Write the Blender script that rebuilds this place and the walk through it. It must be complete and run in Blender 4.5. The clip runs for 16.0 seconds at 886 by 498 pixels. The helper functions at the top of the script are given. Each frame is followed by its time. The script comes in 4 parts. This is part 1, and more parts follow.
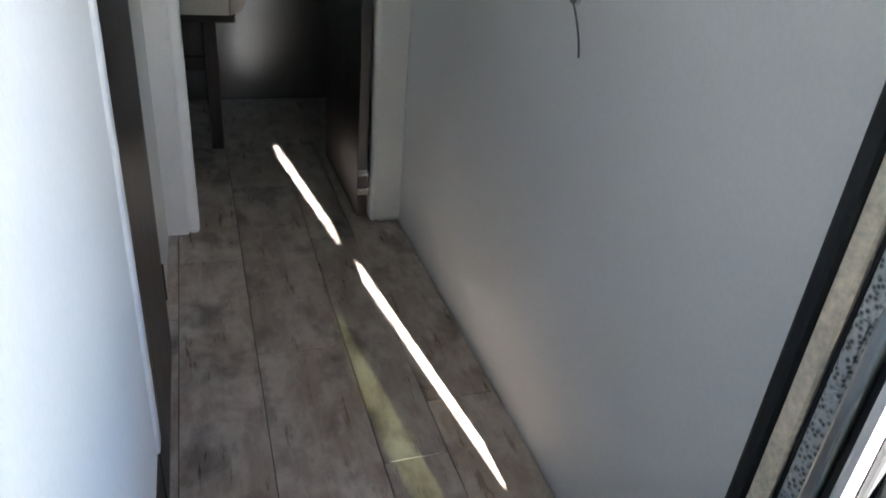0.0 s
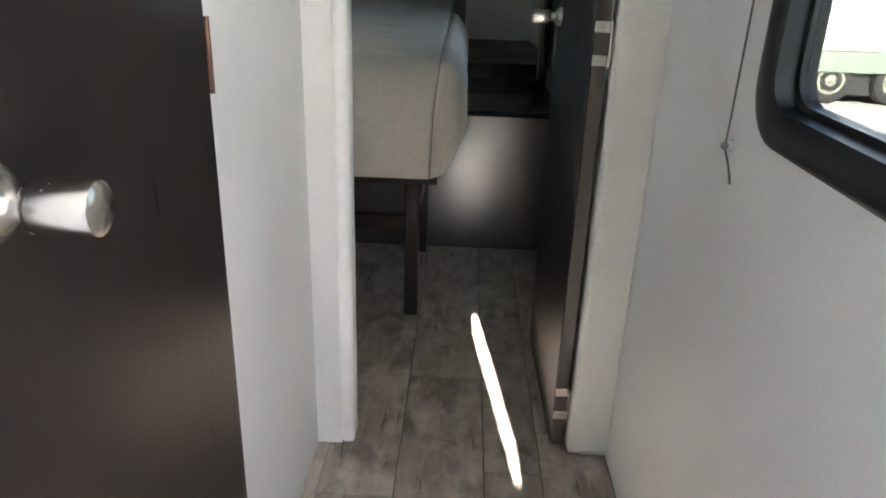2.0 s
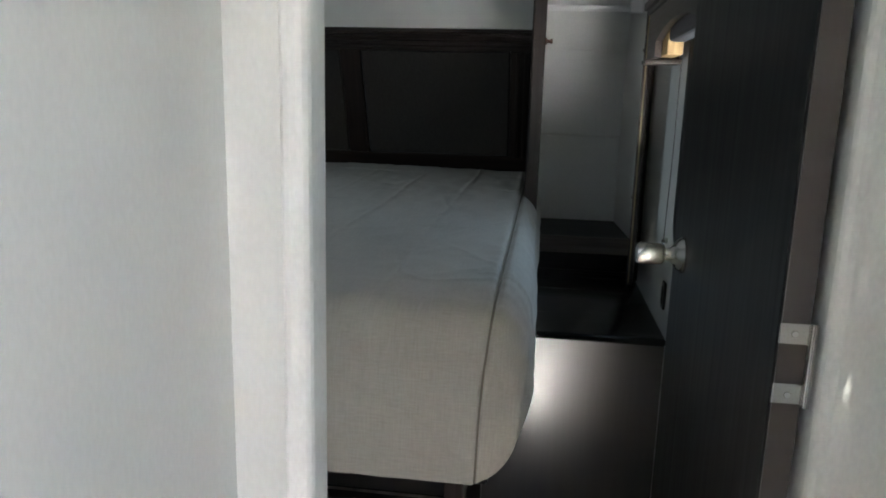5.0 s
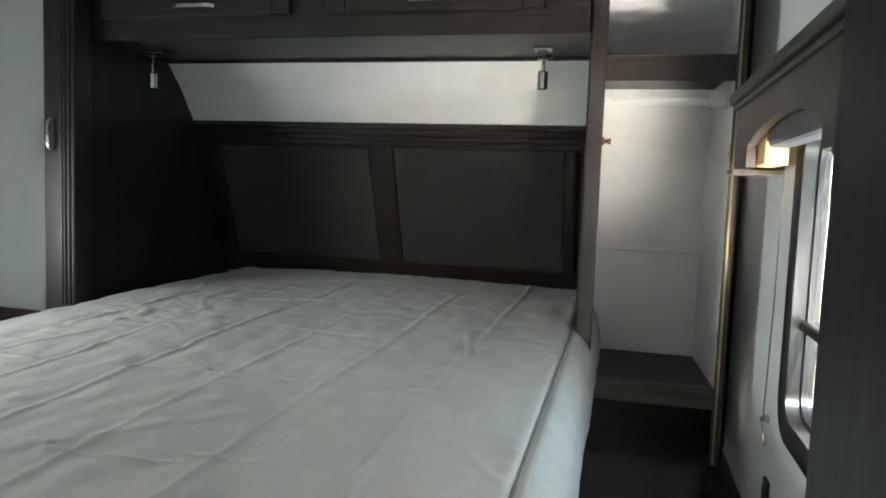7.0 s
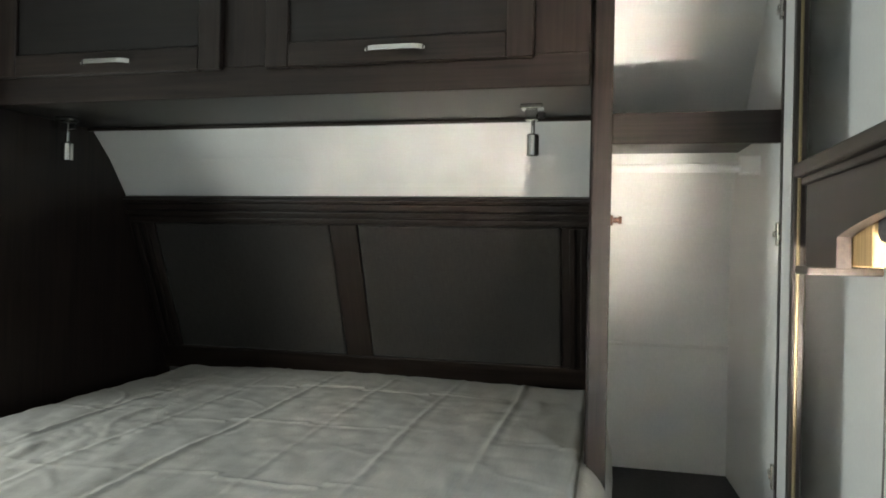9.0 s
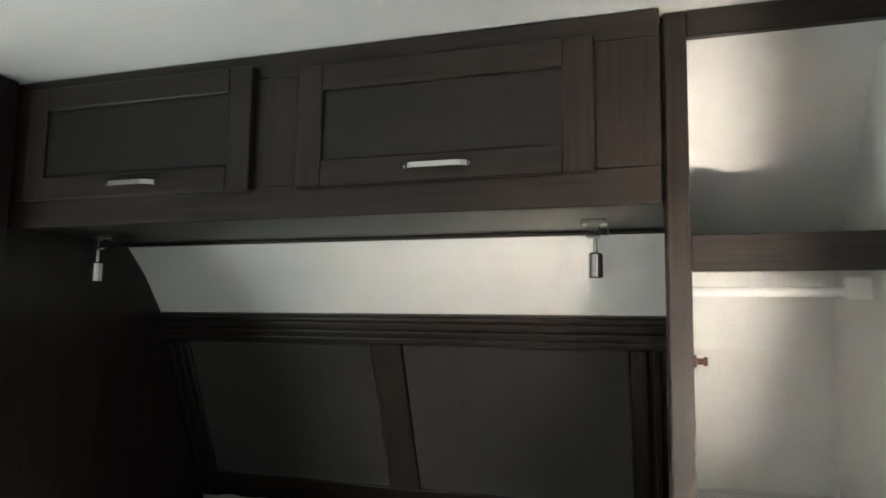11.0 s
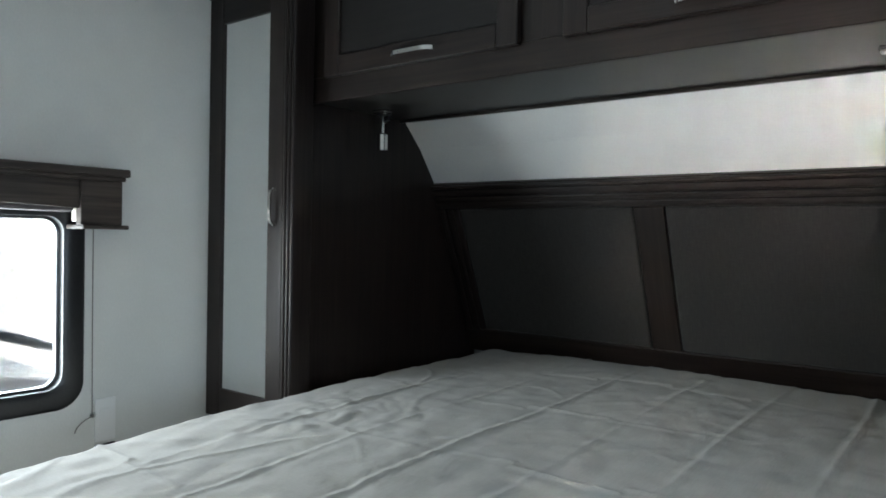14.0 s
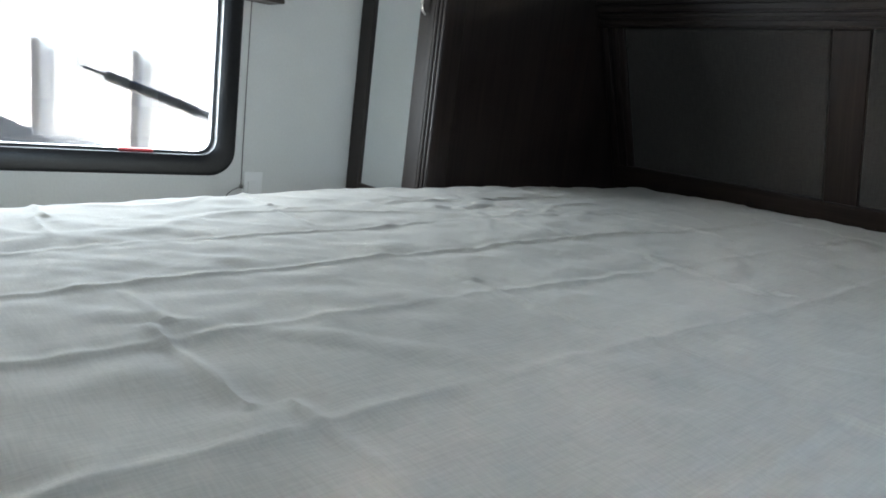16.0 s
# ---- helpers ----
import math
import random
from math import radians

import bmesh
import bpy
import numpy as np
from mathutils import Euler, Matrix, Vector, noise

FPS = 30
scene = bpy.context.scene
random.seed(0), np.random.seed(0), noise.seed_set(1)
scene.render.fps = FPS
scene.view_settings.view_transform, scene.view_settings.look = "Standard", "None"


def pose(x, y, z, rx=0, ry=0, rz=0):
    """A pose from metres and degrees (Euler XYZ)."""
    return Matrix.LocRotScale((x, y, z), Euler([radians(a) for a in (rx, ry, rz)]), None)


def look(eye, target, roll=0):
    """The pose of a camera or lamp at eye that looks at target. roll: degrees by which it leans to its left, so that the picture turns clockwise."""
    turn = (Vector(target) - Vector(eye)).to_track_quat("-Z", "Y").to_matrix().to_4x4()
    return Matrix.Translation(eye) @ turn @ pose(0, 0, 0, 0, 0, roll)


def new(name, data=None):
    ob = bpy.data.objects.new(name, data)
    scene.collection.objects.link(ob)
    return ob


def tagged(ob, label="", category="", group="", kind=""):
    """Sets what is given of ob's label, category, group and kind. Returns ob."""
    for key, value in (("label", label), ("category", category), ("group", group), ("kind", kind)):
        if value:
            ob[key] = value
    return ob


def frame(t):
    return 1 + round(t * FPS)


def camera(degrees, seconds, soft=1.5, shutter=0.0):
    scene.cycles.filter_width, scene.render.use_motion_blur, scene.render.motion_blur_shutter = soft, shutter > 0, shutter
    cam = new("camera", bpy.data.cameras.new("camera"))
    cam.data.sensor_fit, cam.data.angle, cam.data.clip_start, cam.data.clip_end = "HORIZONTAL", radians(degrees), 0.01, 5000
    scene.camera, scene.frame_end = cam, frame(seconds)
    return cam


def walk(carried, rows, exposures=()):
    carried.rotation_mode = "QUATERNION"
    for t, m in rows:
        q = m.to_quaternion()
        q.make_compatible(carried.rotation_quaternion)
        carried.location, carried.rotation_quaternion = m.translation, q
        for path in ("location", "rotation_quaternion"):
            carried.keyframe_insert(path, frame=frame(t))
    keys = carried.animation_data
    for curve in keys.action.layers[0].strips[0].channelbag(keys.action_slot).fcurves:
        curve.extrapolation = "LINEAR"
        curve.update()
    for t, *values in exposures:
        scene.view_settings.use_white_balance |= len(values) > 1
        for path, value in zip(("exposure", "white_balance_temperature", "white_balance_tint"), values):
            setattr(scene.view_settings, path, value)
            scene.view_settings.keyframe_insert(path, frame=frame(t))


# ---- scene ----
cam = camera(64.0, 16.0, soft=1.8)
PATH = [
    (0, (0.292, 0.117, 0.998), (0.905, 1.76, 0.038), 5.3),
    (0.5, (0.379, 0.25, 1.023), (0.756, 1.98, 0.092), 5.0),
    (1, (0.464, 0.375, 1.046), (0.55, 2.191, 0.213), 5.1),
    (1.5, (0.494, 0.509, 1.062), (0.427, 2.347, 0.275), 4.1),
    (2, (0.481, 0.663, 1.068), (0.44, 2.512, 0.307), 2.0),
    (2.5, (0.461, 0.787, 1.087), (0.474, 2.647, 0.352), 1.3),
    (3, (0.467, 0.922, 1.11), (0.392, 2.801, 0.428), 1.3),
    (3.5, (0.504, 1.043, 1.125), (0.303, 2.945, 0.541), 1.9),
    (4, (0.51, 1.129, 1.135), (0.238, 3.031, 0.579), 2.2),
    (4.5, (0.501, 1.253, 1.146), (0.211, 3.173, 0.671), 2.2),
    (5, (0.485, 1.356, 1.165), (0.22, 3.297, 0.763), 1.6),
    (7.5, (0.545, 2.009, 1.251), (0.035, 3.94, 1.148), 2.4),
    (8, (0.5, 2.112, 1.265), (0.105, 4.073, 1.23), 1.7),
    (10.3, (0.465, 2.507, 1.384), (-0.107, 4.422, 1.456), 0.7),
    (10.5, (0.46, 2.513, 1.395), (-0.104, 4.428, 1.517), 1.2),
    (11, (0.443, 2.534, 1.438), (-0.179, 4.421, 1.664), 0.9),
    (11.5, (0.416, 2.563, 1.439), (-0.318, 4.408, 1.675), 0.0),
    (12, (0.401, 2.579, 1.439), (-0.472, 4.365, 1.658), -1.1),
    (12.5, (0.395, 2.566, 1.428), (-0.625, 4.275, 1.625), -1.5),
    (13, (0.402, 2.527, 1.394), (-0.749, 4.157, 1.531), -0.6),
    (13.5, (0.415, 2.475, 1.339), (-0.806, 4.058, 1.393), 0.9),
    (14, (0.428, 2.449, 1.286), (-0.791, 4.035, 1.251), 1.1),
    (14.5, (0.421, 2.427, 1.231), (-0.809, 4.002, 1.147), 2.3),
    (15, (0.352, 2.384, 1.184), (-0.841, 3.976, 0.984), 3.8),
    (15.5, (0.363, 2.411, 1.118), (-0.922, 3.917, 0.831), 5.7),
    (16, (0.399, 2.501, 1.083), (-1.058, 3.808, 0.673), 7.1),
]
EXPOSURES = [
    (0.0, 4.95, 5800, 11), (0.5, 5.25, 5900, 11), (1.0, 5.5, 6100, 12), (2.0, 6.05, 6250, 14), (3.0, 6.15, 6200, 14), (4.5, 6.1, 6150, 13),
    (5.0, 6.05, 6050, 13), (7.4, 7.85, 6700, 11), (8.0, 7.9, 6800, 12), (11.0, 7.85, 7000, 15), (12.5, 7.75, 6600, 13), (13.5, 7.8, 6250, 15),
    (14.5, 7.8, 6200, 16), (16.0, 7.93, 6200, 17),
]
walk(cam, [(t, look(eye, target, roll)) for t, eye, target, roll in PATH], EXPOSURES)

# ---- world and sun ----
SUN_AZ, SUN_EL = 7.5, 33.8          # light travels towards +y, leaning 7.5 degrees to -x
world = bpy.data.worlds.new("sky")
scene.world = world
world.use_nodes = True
wn = world.node_tree.nodes
sky = wn.new("ShaderNodeTexSky")
sky.sky_type = "NISHITA"
sky.sun_disc = False
sky.sun_elevation = radians(SUN_EL)
sky.sun_rotation = radians(180 - SUN_AZ)
world.node_tree.links.new(sky.outputs[0], wn["Background"].inputs[0])
wn["Background"].inputs[1].default_value = 0.05

sun_data = bpy.data.lights.new("sun", "SUN")
sun_data.energy, sun_data.angle, sun_data.color = 5.0, radians(0.5), (1.0, 0.93, 0.82)
sun = new("sun", sun_data)
sun_way = Vector((-math.sin(radians(SUN_AZ)) * math.cos(radians(SUN_EL)), math.cos(radians(SUN_AZ)) * math.cos(radians(SUN_EL)), -math.sin(radians(SUN_EL))))
sun.matrix_world = look(-20 * sun_way, (0, 0, 0))


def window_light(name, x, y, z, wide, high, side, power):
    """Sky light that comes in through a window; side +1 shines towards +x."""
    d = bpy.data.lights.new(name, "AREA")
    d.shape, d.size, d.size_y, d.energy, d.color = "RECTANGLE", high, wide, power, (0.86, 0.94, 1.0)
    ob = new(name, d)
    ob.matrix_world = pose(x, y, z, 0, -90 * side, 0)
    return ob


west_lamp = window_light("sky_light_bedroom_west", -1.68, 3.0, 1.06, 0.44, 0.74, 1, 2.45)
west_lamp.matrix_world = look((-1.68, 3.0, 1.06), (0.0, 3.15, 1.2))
# Added warm lamp for bounced sun, aimed up from the window into the closet.
closet_fill = window_light("fill_light_closet", 0.96, 3.02, 1.0, 0.07, 0.24, -1, 0.038)
closet_fill.data.spread = radians(50)
closet_fill.data.color = (1.0, 0.94, 0.84)
closet_fill.matrix_world = look((0.922, 2.92, 0.98), (0.48, 4.3, 1.74))
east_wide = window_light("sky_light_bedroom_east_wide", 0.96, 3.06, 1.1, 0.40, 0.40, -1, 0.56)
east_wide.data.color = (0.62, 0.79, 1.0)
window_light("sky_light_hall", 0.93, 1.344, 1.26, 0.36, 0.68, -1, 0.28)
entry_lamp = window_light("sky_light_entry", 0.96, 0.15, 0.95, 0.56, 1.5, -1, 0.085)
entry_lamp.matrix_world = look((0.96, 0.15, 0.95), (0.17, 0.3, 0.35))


# ---- materials ----
def mat(name, base=(0.8, 0.8, 0.8), rough=0.5, metal=0.0, spec=0.5):
    m = bpy.data.materials.new(name)
    m.use_nodes = True
    b = m.node_tree.nodes["Principled BSDF"]
    b.inputs["Base Color"].default_value = (*base, 1)
    b.inputs["Roughness"].default_value = rough
    b.inputs["Metallic"].default_value = metal
    b.inputs["Specular IOR Level"].default_value = spec
    return m


def node(m, kind, **sets):
    n = m.node_tree.nodes.new(kind)
    for k, v in sets.items():
        n.inputs[k.replace("_", " ")].default_value = v
    return n


def join(m, a, b):
    m.node_tree.links.new(a, b)


def coords(m, scale=(1, 1, 1), space="Object"):
    c = m.node_tree.nodes.new("ShaderNodeTexCoord")
    p = m.node_tree.nodes.new("ShaderNodeMapping")
    p.inputs["Scale"].default_value = scale
    join(m, c.outputs[space], p.inputs["Vector"])
    return p.outputs["Vector"]


def ramp(m, fac, stops):
    r = m.node_tree.nodes.new("ShaderNodeValToRGB")
    r.color_ramp.elements[0].position, r.color_ramp.elements[0].color = stops[0][0], (*stops[0][1], 1)
    r.color_ramp.elements[1].position, r.color_ramp.elements[1].color = stops[-1][0], (*stops[-1][1], 1)
    for p, c in stops[1:-1]:
        e = r.color_ramp.elements.new(p)
        e.color = (*c, 1)
    join(m, fac, r.inputs["Fac"])
    return r.outputs["Color"]


def mixed(m, mode, fac, a, b):
    n = m.node_tree.nodes.new("ShaderNodeMix")
    n.data_type, n.blend_type = "RGBA", mode
    for sock, v in ((n.inputs[0], fac), (n.inputs[6], a), (n.inputs[7], b)):
        if isinstance(v, (int, float)):
            sock.default_value = v
        elif isinstance(v, tuple):
            sock.default_value = (*v, 1)
        else:
            join(m, v, sock)
    return n.outputs[2]


def bump(m, height, strength, distance=0.002):
    n = m.node_tree.nodes.new("ShaderNodeBump")
    n.inputs["Strength"].default_value, n.inputs["Distance"].default_value = strength, distance
    join(m, height, n.inputs["Height"])
    b = m.node_tree.nodes["Principled BSDF"]
    join(m, n.outputs["Normal"], b.inputs["Normal"])


def shade(m):
    return m.node_tree.nodes["Principled BSDF"].inputs


def wall_vinyl(name, a, b):
    """Vinyl-covered wallboard with a fine linen print and faint uneven patches."""
    m = mat(name, a, 0.5, spec=0.3)
    fine = node(m, "ShaderNodeTexNoise", Scale=1.0, Detail=4.0)
    join(m, coords(m, (210, 210, 110)), fine.inputs["Vector"])
    broad = node(m, "ShaderNodeTexNoise", Scale=3.0, Detail=3.0)
    join(m, coords(m), broad.inputs["Vector"])
    c = ramp(m, fine.outputs["Fac"], [(0.3, a), (0.7, b)])
    d = ramp(m, broad.outputs["Fac"], [(0.3, (0.94, 0.94, 0.93)), (0.7, (1, 1, 1))])
    join(m, mixed(m, "MULTIPLY", 1.0, c, d), shade(m)["Base Color"])
    bump(m, fine.outputs["Fac"], 0.06, 0.001)
    return m


def dark_wood(name, a, b, along="z", rough=0.34, relief=0.22):
    """Espresso-stained wood with fine grain along one axis."""
    m = mat(name, a, rough, spec=0.36)
    s = {"x": (3, 90, 90), "y": (90, 3, 90), "z": (90, 90, 3)}[along]
    g = node(m, "ShaderNodeTexNoise", Scale=1.0, Detail=6.0, Roughness=0.65, Distortion=0.3)
    join(m, coords(m, s), g.inputs["Vector"])
    big = node(m, "ShaderNodeTexNoise", Scale=1.0, Detail=3.0)
    join(m, coords(m, tuple(0.12 * v + 1 for v in s)), big.inputs["Vector"])
    c = ramp(m, g.outputs["Fac"], [(0.3, a), (0.68, b)])
    d = ramp(m, big.outputs["Fac"], [(0.3, (0.72, 0.72, 0.74)), (0.7, (1.1, 1.06, 1.03))])
    join(m, mixed(m, "MULTIPLY", 1.0, c, d), shade(m)["Base Color"])
    r = ramp(m, g.outputs["Fac"], [(0.2, (rough - 0.06,) * 3), (0.8, (rough + 0.12,) * 3)])
    join(m, r, shade(m)["Roughness"])
    bump(m, g.outputs["Fac"], relief, 0.001)
    return m


WALL = wall_vinyl("wall_vinyl", (0.69, 0.69, 0.675), (0.73, 0.73, 0.715))
CEIL = wall_vinyl("ceiling_vinyl", (0.74, 0.75, 0.74), (0.8, 0.8, 0.79))
# Paler vinyl for the west jamb: the hall window's light put into the colour.
JAMB_LIT = wall_vinyl("jamb_window_lit", (0.78, 0.78, 0.77), (0.84, 0.84, 0.83))
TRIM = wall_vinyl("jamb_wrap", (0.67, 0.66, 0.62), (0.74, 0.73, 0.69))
WOOD_Z = dark_wood("espresso_wood_upright", (0.0088, 0.0059, 0.005), (0.0285, 0.0193, 0.016), "z")
DOOR_WOOD = dark_wood("espresso_door_veneer", (0.010, 0.0075, 0.0064), (0.025, 0.0185, 0.0156), "z", 0.3, 0.05)
DOOR_WOOD.node_tree.nodes["Principled BSDF"].inputs["Specular IOR Level"].default_value = 0.38
WOOD_X = dark_wood("espresso_wood_across", (0.0078, 0.0053, 0.0045), (0.028, 0.019, 0.0156), "x")
WOOD_Y = dark_wood("espresso_wood_along", (0.024, 0.019, 0.0165), (0.085, 0.068, 0.058), "y", 0.42)
BLACK_WOOD = dark_wood("near_black_laminate", (0.0065, 0.0055, 0.005), (0.011, 0.0095, 0.0085), "z", 0.42, 0.05)
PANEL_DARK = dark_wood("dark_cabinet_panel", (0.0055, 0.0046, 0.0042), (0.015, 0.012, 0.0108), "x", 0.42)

NICKEL = mat("satin_nickel", (0.62, 0.59, 0.55), 0.24, 1.0)
CHROME = mat("polished_chrome", (0.72, 0.71, 0.69), 0.1, 1.0)
COPPER = mat("bronze_hinge_metal", (0.13, 0.07, 0.055), 0.4, 1.0)
BRASS = mat("worn_brass", (0.25, 0.2, 0.12), 0.45, 1.0)
MIRROR = mat("silvered_mirror", (0.86, 0.88, 0.88), 0.03, 1.0)
BLACK = mat("black_window_plastic", (0.012, 0.012, 0.013), 0.32)
GASKET = mat("black_rubber", (0.012, 0.012, 0.012), 0.7)
CORD = mat("grey_cord", (0.16, 0.15, 0.14), 0.8)
CLEAR = mat("clear_plastic", (0.55, 0.55, 0.53), 0.15)
IVORY = mat("ivory_plastic", (0.72, 0.69, 0.6), 0.4)
ROD = mat("white_rod_enamel", (0.82, 0.82, 0.82), 0.3)
ALU = mat("milled_aluminium", (0.7, 0.72, 0.68), 0.35, 1.0)
# Beige raised to a sunlit tone; the sun itself misses the strip.
BEIGE = mat("beige_vinyl_sunlit", (0.74, 0.65, 0.50), 0.6)
SHADE = mat("grey_pleated_fabric", (0.09, 0.08, 0.08), 0.9)
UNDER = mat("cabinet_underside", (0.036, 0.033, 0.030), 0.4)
for m_ in (NICKEL, CHROME, COPPER, BRASS, ALU):
    n_ = node(m_, "ShaderNodeTexNoise", Scale=22.0, Detail=3.0)
    join(m_, coords(m_), n_.inputs["Vector"])
    r_ = shade(m_)["Roughness"].default_value
    join(m_, ramp(m_, n_.outputs["Fac"], [(0.3, (r_ * 0.8,) * 3), (0.7, (r_ * 1.25,) * 3)]), shade(m_)["Roughness"])
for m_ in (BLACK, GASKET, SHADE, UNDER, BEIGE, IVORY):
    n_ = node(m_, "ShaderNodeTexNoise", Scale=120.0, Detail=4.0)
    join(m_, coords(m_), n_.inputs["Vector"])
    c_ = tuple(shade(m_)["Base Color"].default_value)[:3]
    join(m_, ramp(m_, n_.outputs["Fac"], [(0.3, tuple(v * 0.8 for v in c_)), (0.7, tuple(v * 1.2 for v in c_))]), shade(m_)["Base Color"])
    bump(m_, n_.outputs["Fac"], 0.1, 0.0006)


def raw_wood():
    m = mat("raw_pine", (0.55, 0.36, 0.15), 0.6)
    g = node(m, "ShaderNodeTexNoise", Scale=1.0, Detail=5.0)
    join(m, coords(m, (120, 120, 8)), g.inputs["Vector"])
    join(m, ramp(m, g.outputs["Fac"], [(0.3, (0.42, 0.26, 0.10)), (0.7, (0.66, 0.45, 0.21))]), shade(m)["Base Color"])
    return m


RAW = raw_wood()


def plank_material():
    """Weathered-oak vinyl: grey-brown, streaked along y, with pale worn blotches and dark knots."""
    m = mat("weathered_plank_vinyl", (0.1, 0.09, 0.08), 0.3, spec=1.0)
    info = m.node_tree.nodes.new("ShaderNodeObjectInfo")
    shift = m.node_tree.nodes.new("ShaderNodeVectorMath")
    shift.operation = "MULTIPLY_ADD"
    tc = m.node_tree.nodes.new("ShaderNodeTexCoord")
    comb = m.node_tree.nodes.new("ShaderNodeCombineXYZ")
    for i in range(3):
        join(m, info.outputs["Random"], comb.inputs[i])
    join(m, comb.outputs[0], shift.inputs[0])
    shift.inputs[1].default_value = (7.0, 13.0, 3.0)
    join(m, tc.outputs["Object"], shift.inputs[2])

    def at(scale):
        p = m.node_tree.nodes.new("ShaderNodeMapping")
        p.inputs["Scale"].default_value = scale
        join(m, shift.outputs[0], p.inputs["Vector"])
        return p.outputs["Vector"]

    grain = node(m, "ShaderNodeTexNoise", Scale=1.0, Detail=7.0, Roughness=0.7, Distortion=0.15)
    join(m, at((48, 7, 1)), grain.inputs["Vector"])
    blotch = node(m, "ShaderNodeTexNoise", Scale=1.0, Detail=6.0, Roughness=0.66, Distortion=0.25)
    join(m, at((13, 8, 1)), blotch.inputs["Vector"])
    knots = node(m, "ShaderNodeTexNoise", Scale=1.0, Detail=5.0, Distortion=0.3)
    join(m, at((11, 7, 1)), knots.inputs["Vector"])
    c = ramp(m, grain.outputs["Fac"], [(0.25, (0.19, 0.148, 0.118)), (0.5, (0.30, 0.24, 0.195)), (0.75, (0.41, 0.345, 0.29))])
    pale = ramp(m, blotch.outputs["Fac"], [(0.44, (0, 0, 0)), (0.66, (0.85, 0.85, 0.85))])
    c = mixed(m, "MIX", pale, c, (0.52, 0.465, 0.41))
    dark = ramp(m, knots.outputs["Fac"], [(0.54, (0, 0, 0)), (0.70, (0.85, 0.85, 0.85))])
    c = mixed(m, "MIX", dark, c, (0.08, 0.064, 0.053))
    tone = ramp(m, info.outputs["Random"], [(0.0, (0.82, 0.82, 0.84)), (1.0, (1.12, 1.1, 1.06))])
    join(m, mixed(m, "MULTIPLY", 1.0, c, tone), shade(m)["Base Color"])
    join(m, ramp(m, grain.outputs["Fac"], [(0.2, (0.24,) * 3), (0.8, (0.36,) * 3)]), shade(m)["Roughness"])
    bump(m, grain.outputs["Fac"], 0.12, 0.0008)
    return m


PLANK = plank_material()


def linen(name, a, b, c):
    """Slubbed linen weave, threads crossing."""
    m = mat(name, a, 0.85, spec=0.2)
    shade(m)["Sheen Weight"].default_value = 0.15
    u = node(m, "ShaderNodeTexNoise", Scale=1.0, Detail=3.0)
    join(m, coords(m, (420, 30, 30)), u.inputs["Vector"])
    v = node(m, "ShaderNodeTexNoise", Scale=1.0, Detail=3.0)
    join(m, coords(m, (40, 420, 420)), v.inputs["Vector"])
    w = mixed(m, "MIX", 0.5, u.outputs["Fac"], v.outputs["Fac"])
    col = ramp(m, w, [(0.35, a), (0.5, b), (0.66, c)])
    big = node(m, "ShaderNodeTexNoise", Scale=2.2, Detail=3.0)
    join(m, coords(m), big.inputs["Vector"])
    join(m, mixed(m, "MULTIPLY", 1.0, col, ramp(m, big.outputs["Fac"], [(0.3, (0.92, 0.92, 0.92)), (0.7, (1.05, 1.05, 1.05))])), shade(m)["Base Color"])
    bump(m, w, 0.13, 0.0008)
    return m


LINEN = linen("oat_linen", (0.42, 0.39, 0.345), (0.46, 0.43, 0.38), (0.50, 0.47, 0.42))
UPHOLSTERY = linen("charcoal_vinyl_weave", (0.023, 0.0202, 0.0185), (0.031, 0.0275, 0.0252), (0.041, 0.0365, 0.0335))
SEAM = mat("seam_thread", (0.2, 0.18, 0.15), 0.9)


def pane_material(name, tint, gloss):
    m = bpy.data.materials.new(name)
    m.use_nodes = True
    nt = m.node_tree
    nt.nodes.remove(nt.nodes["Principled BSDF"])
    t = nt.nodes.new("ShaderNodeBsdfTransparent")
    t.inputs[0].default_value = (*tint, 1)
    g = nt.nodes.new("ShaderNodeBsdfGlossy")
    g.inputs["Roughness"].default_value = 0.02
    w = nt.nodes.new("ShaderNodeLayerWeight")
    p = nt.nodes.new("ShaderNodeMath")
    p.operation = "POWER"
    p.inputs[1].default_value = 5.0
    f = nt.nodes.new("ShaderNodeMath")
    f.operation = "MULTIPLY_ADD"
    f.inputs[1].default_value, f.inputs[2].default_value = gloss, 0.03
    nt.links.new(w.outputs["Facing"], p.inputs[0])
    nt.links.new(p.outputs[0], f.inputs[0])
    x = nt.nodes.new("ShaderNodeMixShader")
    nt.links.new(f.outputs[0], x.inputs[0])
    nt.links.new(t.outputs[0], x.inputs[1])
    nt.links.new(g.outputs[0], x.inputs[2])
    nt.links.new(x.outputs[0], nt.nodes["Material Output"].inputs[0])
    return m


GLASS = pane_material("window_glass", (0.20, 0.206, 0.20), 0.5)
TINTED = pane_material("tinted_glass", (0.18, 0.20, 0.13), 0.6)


# ---- building blocks ----
def link(name, bm, material, parent=None, label="", smooth=False):
    me = bpy.data.meshes.new(name)
    bmesh.ops.recalc_face_normals(bm, faces=bm.faces)
    bm.to_mesh(me)
    bm.free()
    me.materials.append(material)
    if smooth:
        for p in me.polygons:
            p.use_smooth = True
        me.set_sharp_from_angle(angle=radians(38))
    ob = new(name, me)
    if parent is not None:
        ob.parent = parent
    if label:
        ob["label"] = label
    return ob


def part(name, bm, material, parent, label="", smooth=False):
    return link(name, bm, material, parent, label, smooth)


def empty(name, label, category, group="", kind=""):
    return tagged(new(name), label, category, group, kind)


